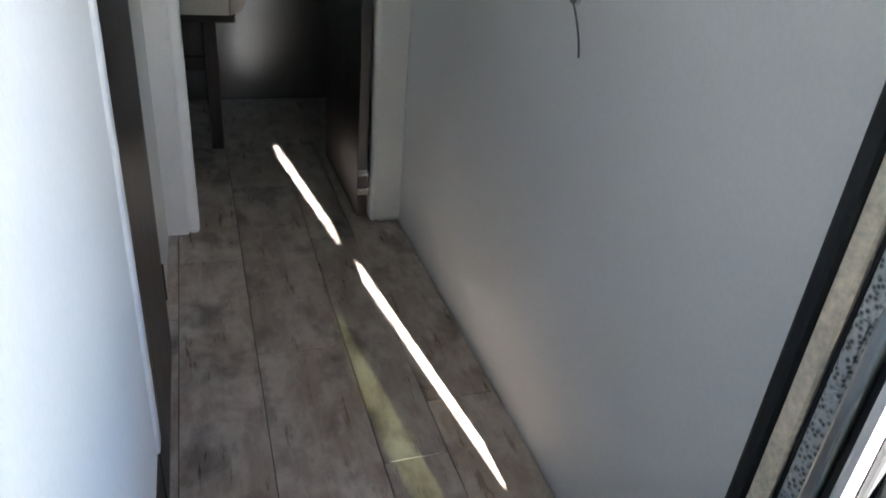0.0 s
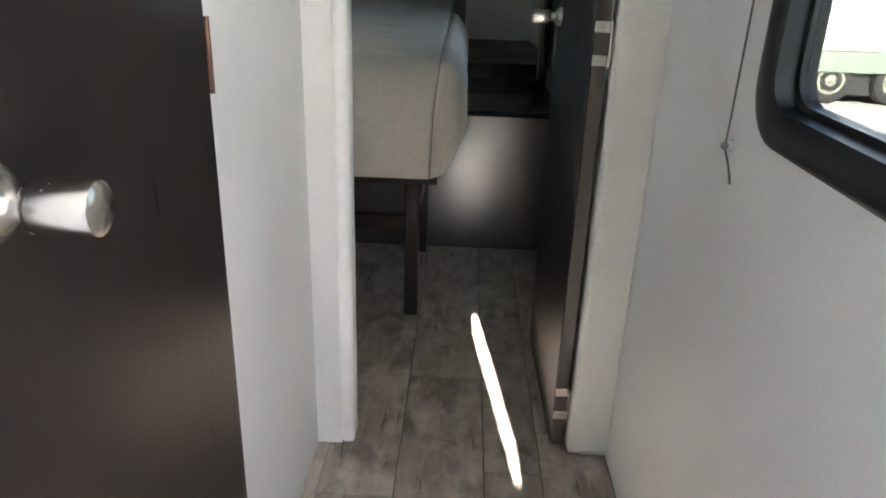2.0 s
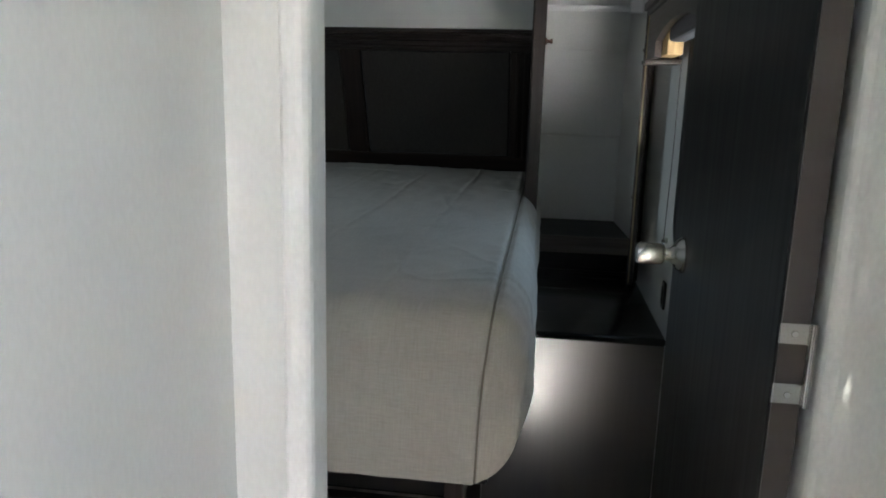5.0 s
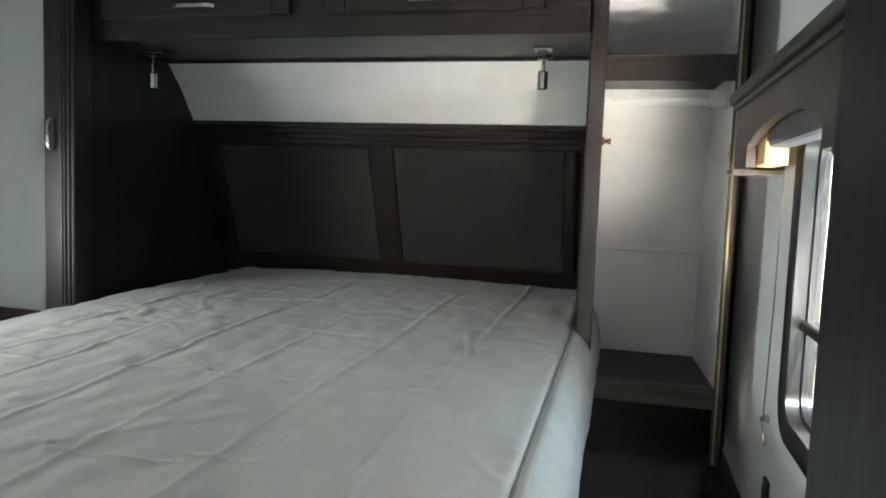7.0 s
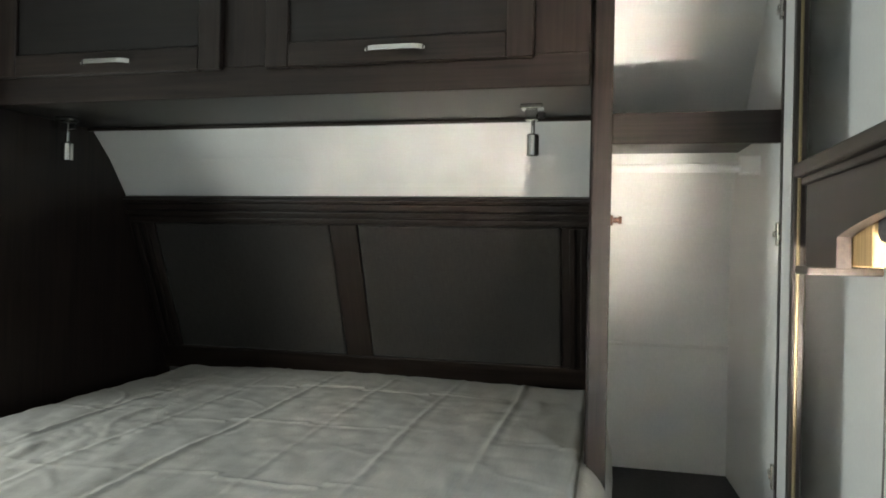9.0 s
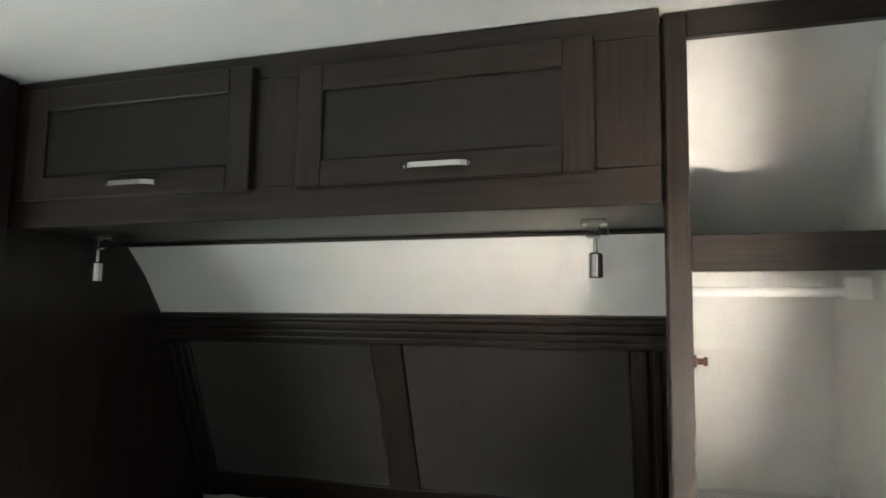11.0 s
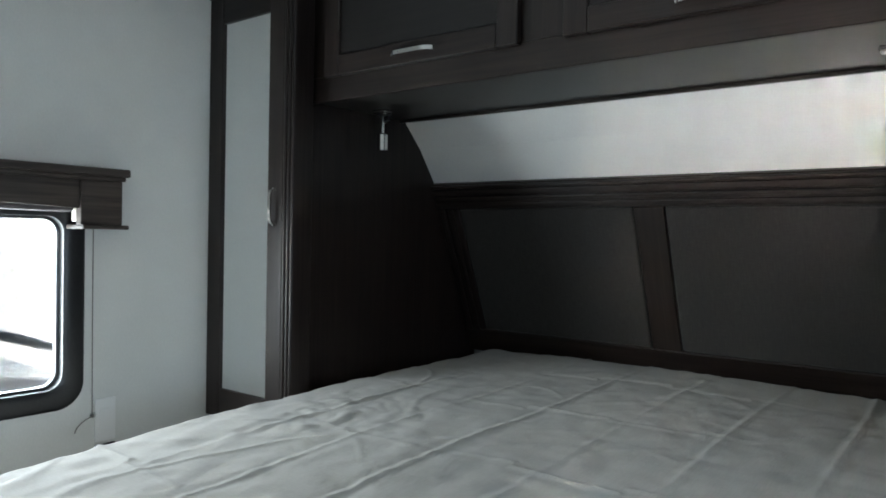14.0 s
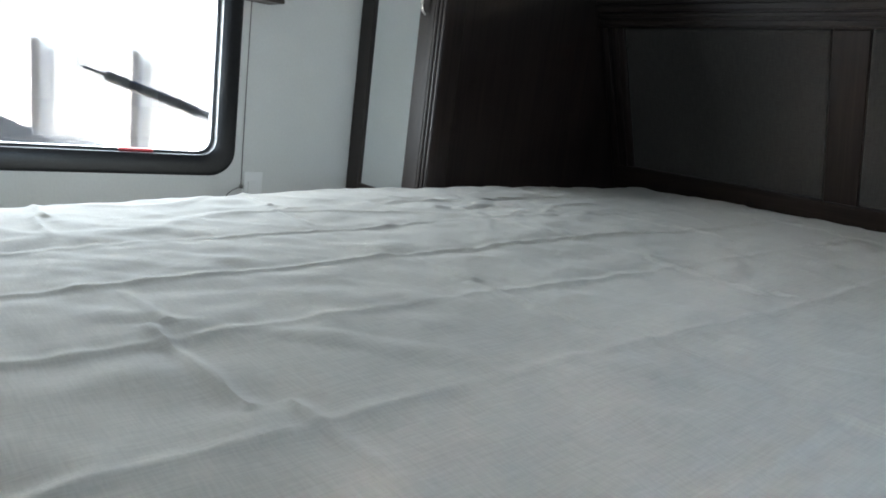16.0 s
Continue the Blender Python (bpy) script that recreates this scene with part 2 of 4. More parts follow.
def add_box(bm, x0, x1, y0, y1, z0, z1, bevel=0.0, seg=1):
    vs = [bm.verts.new((x, y, z)) for x in (x0, x1) for y in (y0, y1) for z in (z0, z1)]
    fs = [bm.faces.new([vs[i] for i in q]) for q in ((0, 1, 3, 2), (4, 6, 7, 5), (0, 4, 5, 1), (2, 3, 7, 6), (0, 2, 6, 4), (1, 5, 7, 3))]
    if bevel:
        es = list({e for f in fs for e in f.edges})
        bmesh.ops.bevel(bm, geom=es, offset=bevel, segments=seg, affect="EDGES", profile=0.5)
    return bm


def box(x0, x1, y0, y1, z0, z1, bevel=0.0, seg=1):
    return add_box(bmesh.new(), x0, x1, y0, y1, z0, z1, bevel, seg)


def extrude_loop(points, offset):
    """A closed flat loop of points carried along offset: a prism."""
    bm = bmesh.new()
    a = [bm.verts.new(p) for p in points]
    b = [bm.verts.new(Vector(p) + Vector(offset)) for p in points]
    bm.faces.new(a)
    bm.faces.new(list(reversed(b)))
    n = len(a)
    for i in range(n):
        bm.faces.new((a[i], a[(i + 1) % n], b[(i + 1) % n], b[i]))
    return bm


def loft(loops, closed=True, caps=False):
    """Skin between loops that have the same number of points."""
    bm = bmesh.new()
    rings = [[bm.verts.new(p) for p in lp] for lp in loops]
    n = len(rings[0])
    for r, s in zip(rings, rings[1:]):
        for i in range(n if closed else n - 1):
            bm.faces.new((r[i], r[(i + 1) % n], s[(i + 1) % n], s[i]))
    if caps:
        bm.faces.new(rings[0])
        bm.faces.new(list(reversed(rings[-1])))
    return bm


def turned(profile, centre, axis, n=28):
    """A turned shape: (along, radius) pairs about an axis."""
    axis = Vector(axis).normalized()
    u = axis.orthogonal().normalized()
    v = axis.cross(u)
    c = Vector(centre)
    loops = [[c + axis * a + (u * math.cos(2 * math.pi * i / n) + v * math.sin(2 * math.pi * i / n)) * max(r, 1e-4) for i in range(n)] for a, r in profile]
    return loft(loops, caps=True)


def tube(points, radius, n=8):
    """A thin round cord along points."""
    pts = [Vector(p) for p in points]
    loops = []
    for i, p in enumerate(pts):
        d = (pts[min(i + 1, len(pts) - 1)] - pts[max(i - 1, 0)]).normalized()
        u = d.cross(Vector((0.31, 0.9, 0.3))).normalized()
        v = d.cross(u)
        loops.append([p + (u * math.cos(2 * math.pi * k / n) + v * math.sin(2 * math.pi * k / n)) * radius for k in range(n)])
    return loft(loops, caps=True)


def rounded_rect(y0, y1, z0, z1, r, x, n=8):
    pts = []
    for cy, cz, a0 in ((y1 - r, z1 - r, 0), (y0 + r, z1 - r, 90), (y0 + r, z0 + r, 180), (y1 - r, z0 + r, 270)):
        for k in range(n + 1):
            a = radians(a0 + 90 * k / n)
            pts.append((x, cy + r * math.cos(a), cz + r * math.sin(a)))
    return pts


def add_wall(bm, fixed, u0, u1, z0, z1, openings, axis):
    """Boxes round the openings (u0, u1, z0, z1) of a wall of thickness fixed=(a, b)."""
    cuts = sorted({u0, u1, *[o[0] for o in openings], *[o[1] for o in openings]})
    for a, b in zip(cuts, cuts[1:]):
        holes = sorted((o[2], o[3]) for o in openings if o[0] < (a + b) / 2 < o[1])
        z = z0
        for h0, h1 in holes + [(z1, z1)]:
            if h0 > z + 1e-6:
                if axis == "y":
                    add_box(bm, fixed[0], fixed[1], a, b, z, h0)
                else:
                    add_box(bm, a, b, fixed[0], fixed[1], z, h0)
            z = h1
    return bm


def structure(name, bm, material, label="", category=""):
    return tagged(link(name, bm, material), label, category, kind="structure")


# ---- measures of the place ----
EAST, WEST = 0.848, -1.595        # inner faces of the side walls
THICK = 0.04
CEILING = 2.064
BACK = -2.6                       # closing wall behind the entry
HALL_W = 0.172                    # hall's inner face beside the washroom
PART_Y0, PART_Y1 = 2.03, 2.085    # partition between hall and bedroom
DOOR_L, DOOR_R = 0.259, 0.756     # bedroom doorway
WIN_HALL = (1.10, 1.574, 0.87, 1.66)
WIN_EAST = (2.80, 3.325, 0.80, 1.40)
WIN_WEST = (2.50, 3.420, 0.785, 1.38)
ENTRY = (-0.004, 0.561, 0.0, 1.75)


def inner(w, d=0.045):
    return (w[0] + d, w[1] - d, w[2] + d, w[3] - d)


# ---- setting ----
bm = bmesh.new()
add_wall(bm, (EAST, EAST + THICK), BACK, 5.2, -0.05, CEILING, [inner(WIN_HALL, 0.03), inner(WIN_EAST, 0.03), ENTRY, (-1.25, -0.46, 0.95, 1.66)], "y")
structure("wall_east", bm, WALL, "white linen-print vinyl wall with windows and the entry doorway", "wall")
bm = bmesh.new()
add_wall(bm, (WEST - THICK, WEST), BACK, 5.2, -0.05, CEILING, [inner(WIN_WEST, 0.03)], "y")
structure("wall_west", bm, WALL, "white vinyl-covered bedroom wall with a window", "wall")
bm = bmesh.new()
add_wall(bm, (HALL_W - 0.05, HALL_W), -0.4, PART_Y0, 0, CEILING, [(1.006, 1.492, 0.0, 1.86)], "y")
structure("wall_hall_west", bm, WALL, "white vinyl hall wall beside the washroom door", "wall")
# Added out of view: dark panel that lowers bounce onto the east hall wall.
structure("wall_bounce_cut", box(HALL_W, 0.187, -0.4, 0.30, 0.18, CEILING, 0.003, 2), WOOD_Z, "unseen dark panel opposite the entry, added to cut bounced light", "wall")
structure("wall_hall_near", box(HALL_W, 0.187, 0.30, 0.98, 0.18, CEILING, 0.003, 2), WALL, "white wall panel that ends beside the washroom door", "wall")
structure("trim_hall_corner", box(0.174, 0.192, 0.972, 1.008, 0.182, CEILING - 0.002, 0.006, 3), WALL, "rounded white corner moulding", "trim")
structure("baseboard", box(HALL_W, 0.186, -0.4, 1.004, 0.0, 0.18, 0.003), BLACK_WOOD, "black base panel under the white wall", "baseboard")
bm = bmesh.new()
add_wall(bm, (PART_Y0, PART_Y1), WEST, EAST, 0, CEILING, [(DOOR_L - 0.03, DOOR_R + 0.03, 0, 1.86)], "x")
structure("wall_partition", bm, WALL, "white partition between hall and bedroom", "wall")
# Unseen closing wall, made dark so less light bounces into the hall.
structure("wall_south", box(WEST, EAST, BACK - THICK, BACK, -0.05, CEILING), WOOD_Z, "unseen closing wall behind the entry, darkened to cut bounced light", "wall")
structure("wall_washroom_south", box(WEST, HALL_W, -0.45, -0.4, 0, CEILING), WALL, "white washroom wall", "wall")
structure("floor", box(WEST - 0.05, EAST + 0.05, BACK - 0.05, 5.2, -0.06, -0.006), mat("floor_joint_dark", (0.022, 0.018, 0.016), 0.6), "grey-brown weathered plank floor", "floor")
structure("ceiling", box(WEST - THICK, EAST + THICK, BACK - THICK, 5.2, CEILING, CEILING + 0.05), CEIL, "plain white vinyl ceiling", "ceiling")

# curved front cap
nose = [(4.347, 1.694), (4.44, 1.60), (4.523, 1.489), (4.60, 1.30), (4.70, 1.10), (4.80, 0.86), (4.86, 0.6), (4.88, 0.0)]
top = [(4.02, CEILING), (4.16, 1.9)]
line = top + nose
loop = [(WEST, y, z) for y, z in line] + [(WEST, y + 0.06, z) for y, z in reversed(line)]
structure("wall_north_cap", extrude_loop(loop, (EAST - WEST, 0, 0)), WALL, "white front wall that curves inwards towards the ceiling", "wall")


def jamb_wrap():
    """Rounded wraps that line the bedroom doorway."""
    for name, x0, x1, m in (("trim_jamb_west", DOOR_L - 0.032, DOOR_L, JAMB_LIT), ("trim_jamb_east", DOOR_R, EAST + 0.012, TRIM)):
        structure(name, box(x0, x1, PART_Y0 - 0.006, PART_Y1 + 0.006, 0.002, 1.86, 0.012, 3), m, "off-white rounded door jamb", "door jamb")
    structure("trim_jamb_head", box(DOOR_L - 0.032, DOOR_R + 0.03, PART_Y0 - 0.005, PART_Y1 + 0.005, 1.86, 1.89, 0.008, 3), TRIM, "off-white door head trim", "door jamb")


jamb_wrap()


# ---- windows ----
def window(name, wall_x, out, w, label, f=0.045):
    """Radius-cornered window in a black moulded frame; out: +1 where the outside lies towards +x."""
    y0, y1, z0, z1 = w
    top_ = tagged(new(name), label, "window", kind="structure")
    loops = [rounded_rect(y0, y1, z0, z1, 0.075, wall_x - out * 0.001),
             rounded_rect(y0 + 0.002, y1 - 0.002, z0 + 0.002, z1 - 0.002, 0.074, wall_x - out * 0.004),
             rounded_rect(y0 + 0.008, y1 - 0.008, z0 + 0.008, z1 - 0.008, 0.07, wall_x - out * 0.006),
             rounded_rect(y0 + f - 0.01, y1 - f + 0.01, z0 + f - 0.01, z1 - f + 0.01, 0.05, wall_x - out * 0.005),
             rounded_rect(y0 + f, y1 - f, z0 + f, z1 - f, 0.045, wall_x - out * 0.001),
             rounded_rect(y0 + f, y1 - f, z0 + f, z1 - f, 0.045, wall_x + out * 0.022),
             rounded_rect(y0 + f + 0.008, y1 - f - 0.008, z0 + f + 0.008, z1 - f - 0.008, 0.04, wall_x + out * 0.024),
             rounded_rect(y0 + f + 0.008, y1 - f - 0.008, z0 + f + 0.008, z1 - f - 0.008, 0.04, wall_x + out * 0.043),
             rounded_rect(y0 + f - 0.012, y1 - f + 0.012, z0 + f - 0.012, z1 - f + 0.012, 0.05, wall_x + out * 0.043)]
    part("window_frame", loft(loops), BLACK, top_, "", True)
    g = inner(w, f + 0.004)
    a, b = wall_x + out * 0.030, wall_x + out * 0.033
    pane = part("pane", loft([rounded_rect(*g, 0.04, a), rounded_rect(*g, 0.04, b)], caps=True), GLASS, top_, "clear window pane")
    return top_


win_hall = window("window_1", EAST, 1, WIN_HALL, "small rounded window in a black plastic frame")
win_east = window("window_2", EAST, 1, WIN_EAST, "rounded bedroom window in a black frame with a slider rail")
win_west = window("window_3", WEST, -1, WIN_WEST, "rounded bedroom window in a black frame, bright outside", 0.058)
part("slider_rail", box(EAST + 0.014, EAST + 0.026, WIN_EAST[0] + 0.05, WIN_EAST[1] - 0.05, 1.005, 1.025, 0.003), BLACK, win_east)
part("meeting_rail", box(EAST + 0.004, EAST + 0.014, WIN_HALL[0] + 0.046, WIN_HALL[1] - 0.046, 1.352, 1.392, 0.003), BLACK, win_hall)
part("red_latch", box(WEST - 0.03, WEST - 0.014, 3.10, 3.19, 0.843, 0.853, 0.003), mat("red_plastic", (0.45, 0.03, 0.03), 0.4), win_west, "red window release latch")

w4 = tagged(new("window_4"), "green-tinted window near the entry", "window", kind="structure")
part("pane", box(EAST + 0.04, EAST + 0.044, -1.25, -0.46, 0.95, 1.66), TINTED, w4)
bm = bmesh.new()
add_wall(bm, (EAST - 0.014, EAST), -1.30, -0.42, 0.90, 1.71, [(-1.25, -0.46, 0.95, 1.66)], "y")
part("window_frame", bm, BLACK, w4)


# ---- entry doorway ----
def entry():
    d = tagged(new("door_1"), "open entry doorway with black gasket, beige strip and screen door", "entry door", kind="structure")
    z1 = ENTRY[3]
    part("gasket_strip", box(EAST - 0.010, EAST + 0.038, 0.542, 0.563, 0, z1, 0.006, 2), GASKET, d, "black rubber gasket strip")
    part("jamb_strip", box(EAST - 0.003, EAST + 0.038, 0.516, 0.542, 0, z1, 0.003), BEIGE, d, "beige vinyl jamb strip, sunlight put into its colour")
    part("seal", box(EAST + 0.002, EAST + 0.038, 0.509, 0.516, 0, z1, 0.002), GASKET, d)
    part("frosted_strip", box(EAST + 0.000, EAST + 0.036, 0.486, 0.509, 0, z1, 0.004, 2), FROST, d, "patterned frosted strip")
    part("screen_stile", box(EAST - 0.004, EAST + 0.036, 0.470, 0.486, 0, z1, 0.004, 2), ALU, d, "aluminium screen door stile")
    part("mesh_channel", box(EAST + 0.006, EAST + 0.036, 0.458, 0.470, 0, z1, 0.002), GASKET, d, "black channel of the screen door")
    part("inner_stile", box(EAST - 0.002, EAST + 0.036, 0.442, 0.458, 0, z1, 0.004, 2), ROD, d, "bright aluminium inner stile")
    part("spline", box(EAST + 0.010, EAST + 0.036, 0.433, 0.442, 0, z1, 0.002), GASKET, d, "black screen spline")
    part("latch", box(EAST - 0.004, EAST + 0.002, 0.490, 0.505, 0.585, 0.665, 0.003, 2), FROST, d, "clear plastic latch")
    # Panel and bar are added to block sun and shape the strip on the floor.
    part("sun_block_low", box(EAST + 0.024, EAST + 0.040, ENTRY[0], 0.433, 0.0, 0.552), ALU, d, "added aluminium panel that shapes the sun strip on the floor")
    part("sun_block_bar", box(EAST + 0.024, EAST + 0.042, ENTRY[0], 0.433, 1.138, 1.212, 0.006), ALU, d, "added aluminium bar that makes the gap in the sun strip")
    leaf = part("door_leaf", box(EAST + 0.055, EAST + 0.66, 0.575, 0.615, 0.02, 1.862, 0.012, 2), mat("white_door_skin", (0.72, 0.72, 0.7), 0.4), d, "white entry door leaf swung open")
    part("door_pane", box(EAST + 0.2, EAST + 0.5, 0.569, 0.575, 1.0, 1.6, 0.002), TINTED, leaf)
    return d


def frost():
    m = mat("frosted_pattern", (0.22, 0.24, 0.24), 0.25)
    v = node(m, "ShaderNodeTexVoronoi", Scale=160.0)
    join(m, coords(m), v.inputs["Vector"])
    join(m, ramp(m, v.outputs["Distance"], [(0.1, (0.08, 0.09, 0.09)), (0.6, (0.45, 0.48, 0.48))]), shade(m)["Base Color"])
    bump(m, v.outputs["Distance"], 0.8, 0.003)
    return m


FROST = frost()
entry()


# ---- knobs, hinges and doors ----
def knob(parent, centre, axis, material=NICKEL, s=1.0):
    """Cylinder knob with a flared rosette."""
    rosette = [(0, 0.034), (0.004, 0.034), (0.007, 0.031), (0.012, 0.028), (0.018, 0.02), (0.024, 0.013), (0.032, 0.011), (0.036, 0.0105)]
    barrel = [(0.034, 0.012), (0.036, 0.0175), (0.038, 0.0195), (0.042, 0.02), (0.078, 0.0205), (0.083, 0.0195), (0.0855, 0.016), (0.0855, 0.003)]
    r = part("rosette", turned([(a * s, b * s) for a, b in rosette], centre, axis), material, parent, "satin nickel rosette", True)
    part("knob", turned([(a * s, b * s) for a, b in barrel], centre, axis), material, r, "satin nickel cylinder knob", True)
    return r


def washroom_door():
    d = tagged(new("door_2"), "closed dark-stained washroom door with a nickel knob", "door", kind="structure")
    part("leaf", box(0.150, 0.187, 1.010, 1.484, 0.012, 1.855, 0.003), DOOR_WOOD, d)
    knob(d, (0.187, 1.066, 0.919), (1, 0, 0), s=0.9)
    for z in (0.955, 0.172, 1.7):
        h = part("hinge", box(0.172, 0.188, 1.486, 1.491, z - 0.041, z + 0.041, 0.002), COPPER, d, "bronze butt hinge")
        part("hinge_pin", turned([(-0.043, 0.003), (0.043, 0.003)], (0.187, 1.490, z), (0, 0, 1), 12), COPPER, h, "", True)
    part("catch", turned([(0, 0.024), (0.006, 0.0235), (0.009, 0.02), (0.0095, 0.004)], (0.176, 1.001, 0.924), (0.3, 1, 0)), IVORY, d, "ivory plastic bumper", True)
    return d


washroom_door()


def bedroom_door():
    d = tagged(new("door_3"), "dark laminate bedroom door standing open", "door", kind="structure")
    d.matrix_world = pose(0.749, 2.052, 0, 0, 0, 0.9)
    part("leaf", box(-0.030, 0.0, 0.0, 0.513, 0.012, 1.85, 0.002), BLACK_WOOD, d)
    part("edge_band", box(-0.028, -0.002, -0.003, 0.0, 0.014, 1.848), EDGE, d, "grey-brown edge band")
    knob(d, (-0.030, 0.438, 0.942), (-1, 0, 0), s=0.85)
    knob(d, (0.0, 0.438, 0.942), (1, 0, 0), s=0.7)
    for z in (0.927, 0.125, 1.68):
        h = part("hinge", box(-0.030, 0.004, -0.0055, -0.003, z - 0.041, z - 0.020, 0.001), NICKEL, d, "nickel hinge leaf")
        part("hinge_plate", box(-0.030, 0.004, -0.0055, -0.003, z + 0.020, z + 0.041, 0.001), NICKEL, h)
        part("hinge_pin", turned([(-0.042, 0.0035), (0.042, 0.0035)], (0.001, -0.008, z), (0, 0, 1), 12), NICKEL, h, "", True)
        for dz in (-0.031, 0.031):
            part("screw", turned([(0, 0.0035), (0.001, 0.003)], (-0.016, -0.0056, z + dz), (0, -1, 0), 10), CHROME, h)
    return d


EDGE = mat("grey_door_edge", (0.085, 0.07, 0.06), 0.4)
bedroom_door()


# ---- bed ----
BED_X0, BED_X1, BED_Y0, BED_Y1 = -1.13, 0.477, 2.475, 4.775
HEM, BED_TOP = 0.522, 0.825


def comforter():
    """Quilted spread that drapes over the mattress: flat top, rolled edges, straight drop to the hem."""
    r = 0.085
    arc = r * math.pi / 2
    drop = BED_TOP - r - HEM
    dmax = arc + drop
    ix0, ix1, iy0, iy1 = BED_X0 + r, BED_X1 - r, BED_Y0 + r, BED_Y1 - r
    nx, ny = 430, 540
    seams_x = [BED_X1 - 0.06 - 0.214 * k for k in range(8)]
    seams_y = [2.78 + 0.42 * k for k in range(5)]

    def surf(u, v, raised=0.0):
        cx, cy = min(max(u, ix0), ix1), min(max(v, iy0), iy1)
        dx, dy = u - cx, v - cy
        d = math.hypot(dx, dy)
        hx, hy = (dx / d, dy / d) if d > 1e-9 else (0, 0)
        square = 1 / max(abs(hx), abs(hy), 0.1) if d > 1e-9 else 1
        d = min(d, dmax)
        a = min(d / r, math.pi / 2)
        out = r * math.sin(a)
        z = BED_TOP - r * (1 - math.cos(a)) - max(0, d - arc)
        low = max(0, d - arc) / drop
        side = max(0.0, hx)
        out += (0.046 * math.sin(math.pi * min(1, low * 0.9)) - 0.080 * low) * side + 0.006 * low * (1 - side)
        square = 1 + low * (square - 1)
        p = Vector((cx + hx * out * square, cy + hy * out * square, z))
        n = Vector((hx * math.sin(a), hy * math.sin(a), math.cos(a)))
        sx0 = min(seams_x, key=lambda s: abs(u - s))
        sx = abs(u - sx0 - (0.012 * noise.noise(Vector((sx0 * 5.0, v * 1.3, 8.0))) if seams_x[-1] < sx0 < seams_x[0] else 0.0))
        lift = 0.0055 * (noise.noise(Vector((u * 2.1, v * 2.1, 1.0))) + 0.35 * noise.noise(Vector((u * 6, v * 4.5, 4.0))))
        lift += 0.0035 * noise.noise(Vector((u * 17, v * 11, 9.0)))
        crease = noise.noise(Vector((u * 2.9 + 0.4 * v, v * 2.3 - 0.5 * u, 12.0)))
        lift += 0.0036 * math.exp(-((crease / 0.028) ** 2)) * max(0.0, 0.35 + noise.noise(Vector((u * 1.7, v * 1.7, 20.0))))
        wr = noise.noise(Vector((u * 3.0 + v * 4.0, (u - v) * 13.0, 2.0)))
        lift += 0.004 * max(0.0, wr - 0.12) + 0.003 * noise.noise(Vector((u * 9, v * 26, 6.0))) * math.exp(-sx / 0.05)
        if min(abs(u - seams_x[0]), abs(u - seams_x[-1])) < 0.1:
            lift -= 0.008 * math.exp(-((sx / 0.007) ** 2)) - 0.0015 * math.exp(-(((sx - 0.02) / 0.014) ** 2))
        else:
            full = max(0.2, min(1.3, 0.75 + 1.3 * noise.noise(Vector((sx0 * 3.7, v * 1.6, 3.0)))))
            lift += 0.0021 * full * math.exp(-((sx / 0.006) ** 2)) - 0.0008 * full * math.exp(-(((sx - 0.018) / 0.010) ** 2))
        if abs(v - (iy0 + iy1) / 2) < (iy1 - iy0) / 2:
            sy0 = min(seams_y, key=lambda q: abs(v - q))
            sy = abs(v - sy0 + 0.02 * math.sin(3 * u + sy0) + 0.02 * math.floor((u - BED_X0) / 0.214) % 0.05)
            keep = max(0.0, min(1.0, 0.6 + 2.2 * noise.noise(Vector((u * 2.6, sy0 * 5.0, 15.0)))))
            lift += keep * (0.0034 * math.exp(-((sy / 0.006) ** 2)) - 0.001 * math.exp(-(((sy - 0.02) / 0.012) ** 2)))
        knit = noise.noise(Vector((u * 21 + 6 * v, v * 17 - 4 * u, 31.0)))
        near = math.exp(-(((u + 0.80) / 0.20) ** 2) - (((v - 3.65) / 0.22) ** 2))
        lift += 0.006 * near * abs(knit) + 0.0012 * abs(noise.noise(Vector((u * 14 + 4 * v, v * 12, 27.0))))
        p += n * (lift * (1 - 0.6 * low) + raised)
        # the head end sits a little higher, the middle crowns and the far foot corner sags
        t = (p.y - BED_Y0) / (BED_Y1 - BED_Y0)
        p.z += (0.035 * t - 0.09 * max(0, 0.45 - t) * max(0, -p.x) + 0.012 * math.sin(math.pi * min(1, max(0, (p.x - BED_X0) / (BED_X1 - BED_X0))))) * (1 - low)
        return p

    v0, v1 = iy0 - dmax, iy1 + dmax
    u0, u1 = ix0 - dmax, ix1 + dmax
    bm = bmesh.new()
    grid = [[bm.verts.new(surf(u0 + (u1 - u0) * i / nx, v0 + (v1 - v0) * j / ny)) for i in range(nx + 1)] for j in range(ny + 1)]
    for a_, b_ in zip(grid, grid[1:]):
        for i in range(nx):
            bm.faces.new((a_[i], a_[i + 1], b_[i + 1], b_[i]))
    pipes = [tube([surf(s, v0 + 0.004 + (iy1 - v0) * k / 220, 0.0055) for k in range(221)], 0.0022, 6) for s in (seams_x[0], seams_x[-1])]
    bmesh.ops.remove_doubles(bm, verts=bm.verts, dist=0.0004)
    return bm, pipes


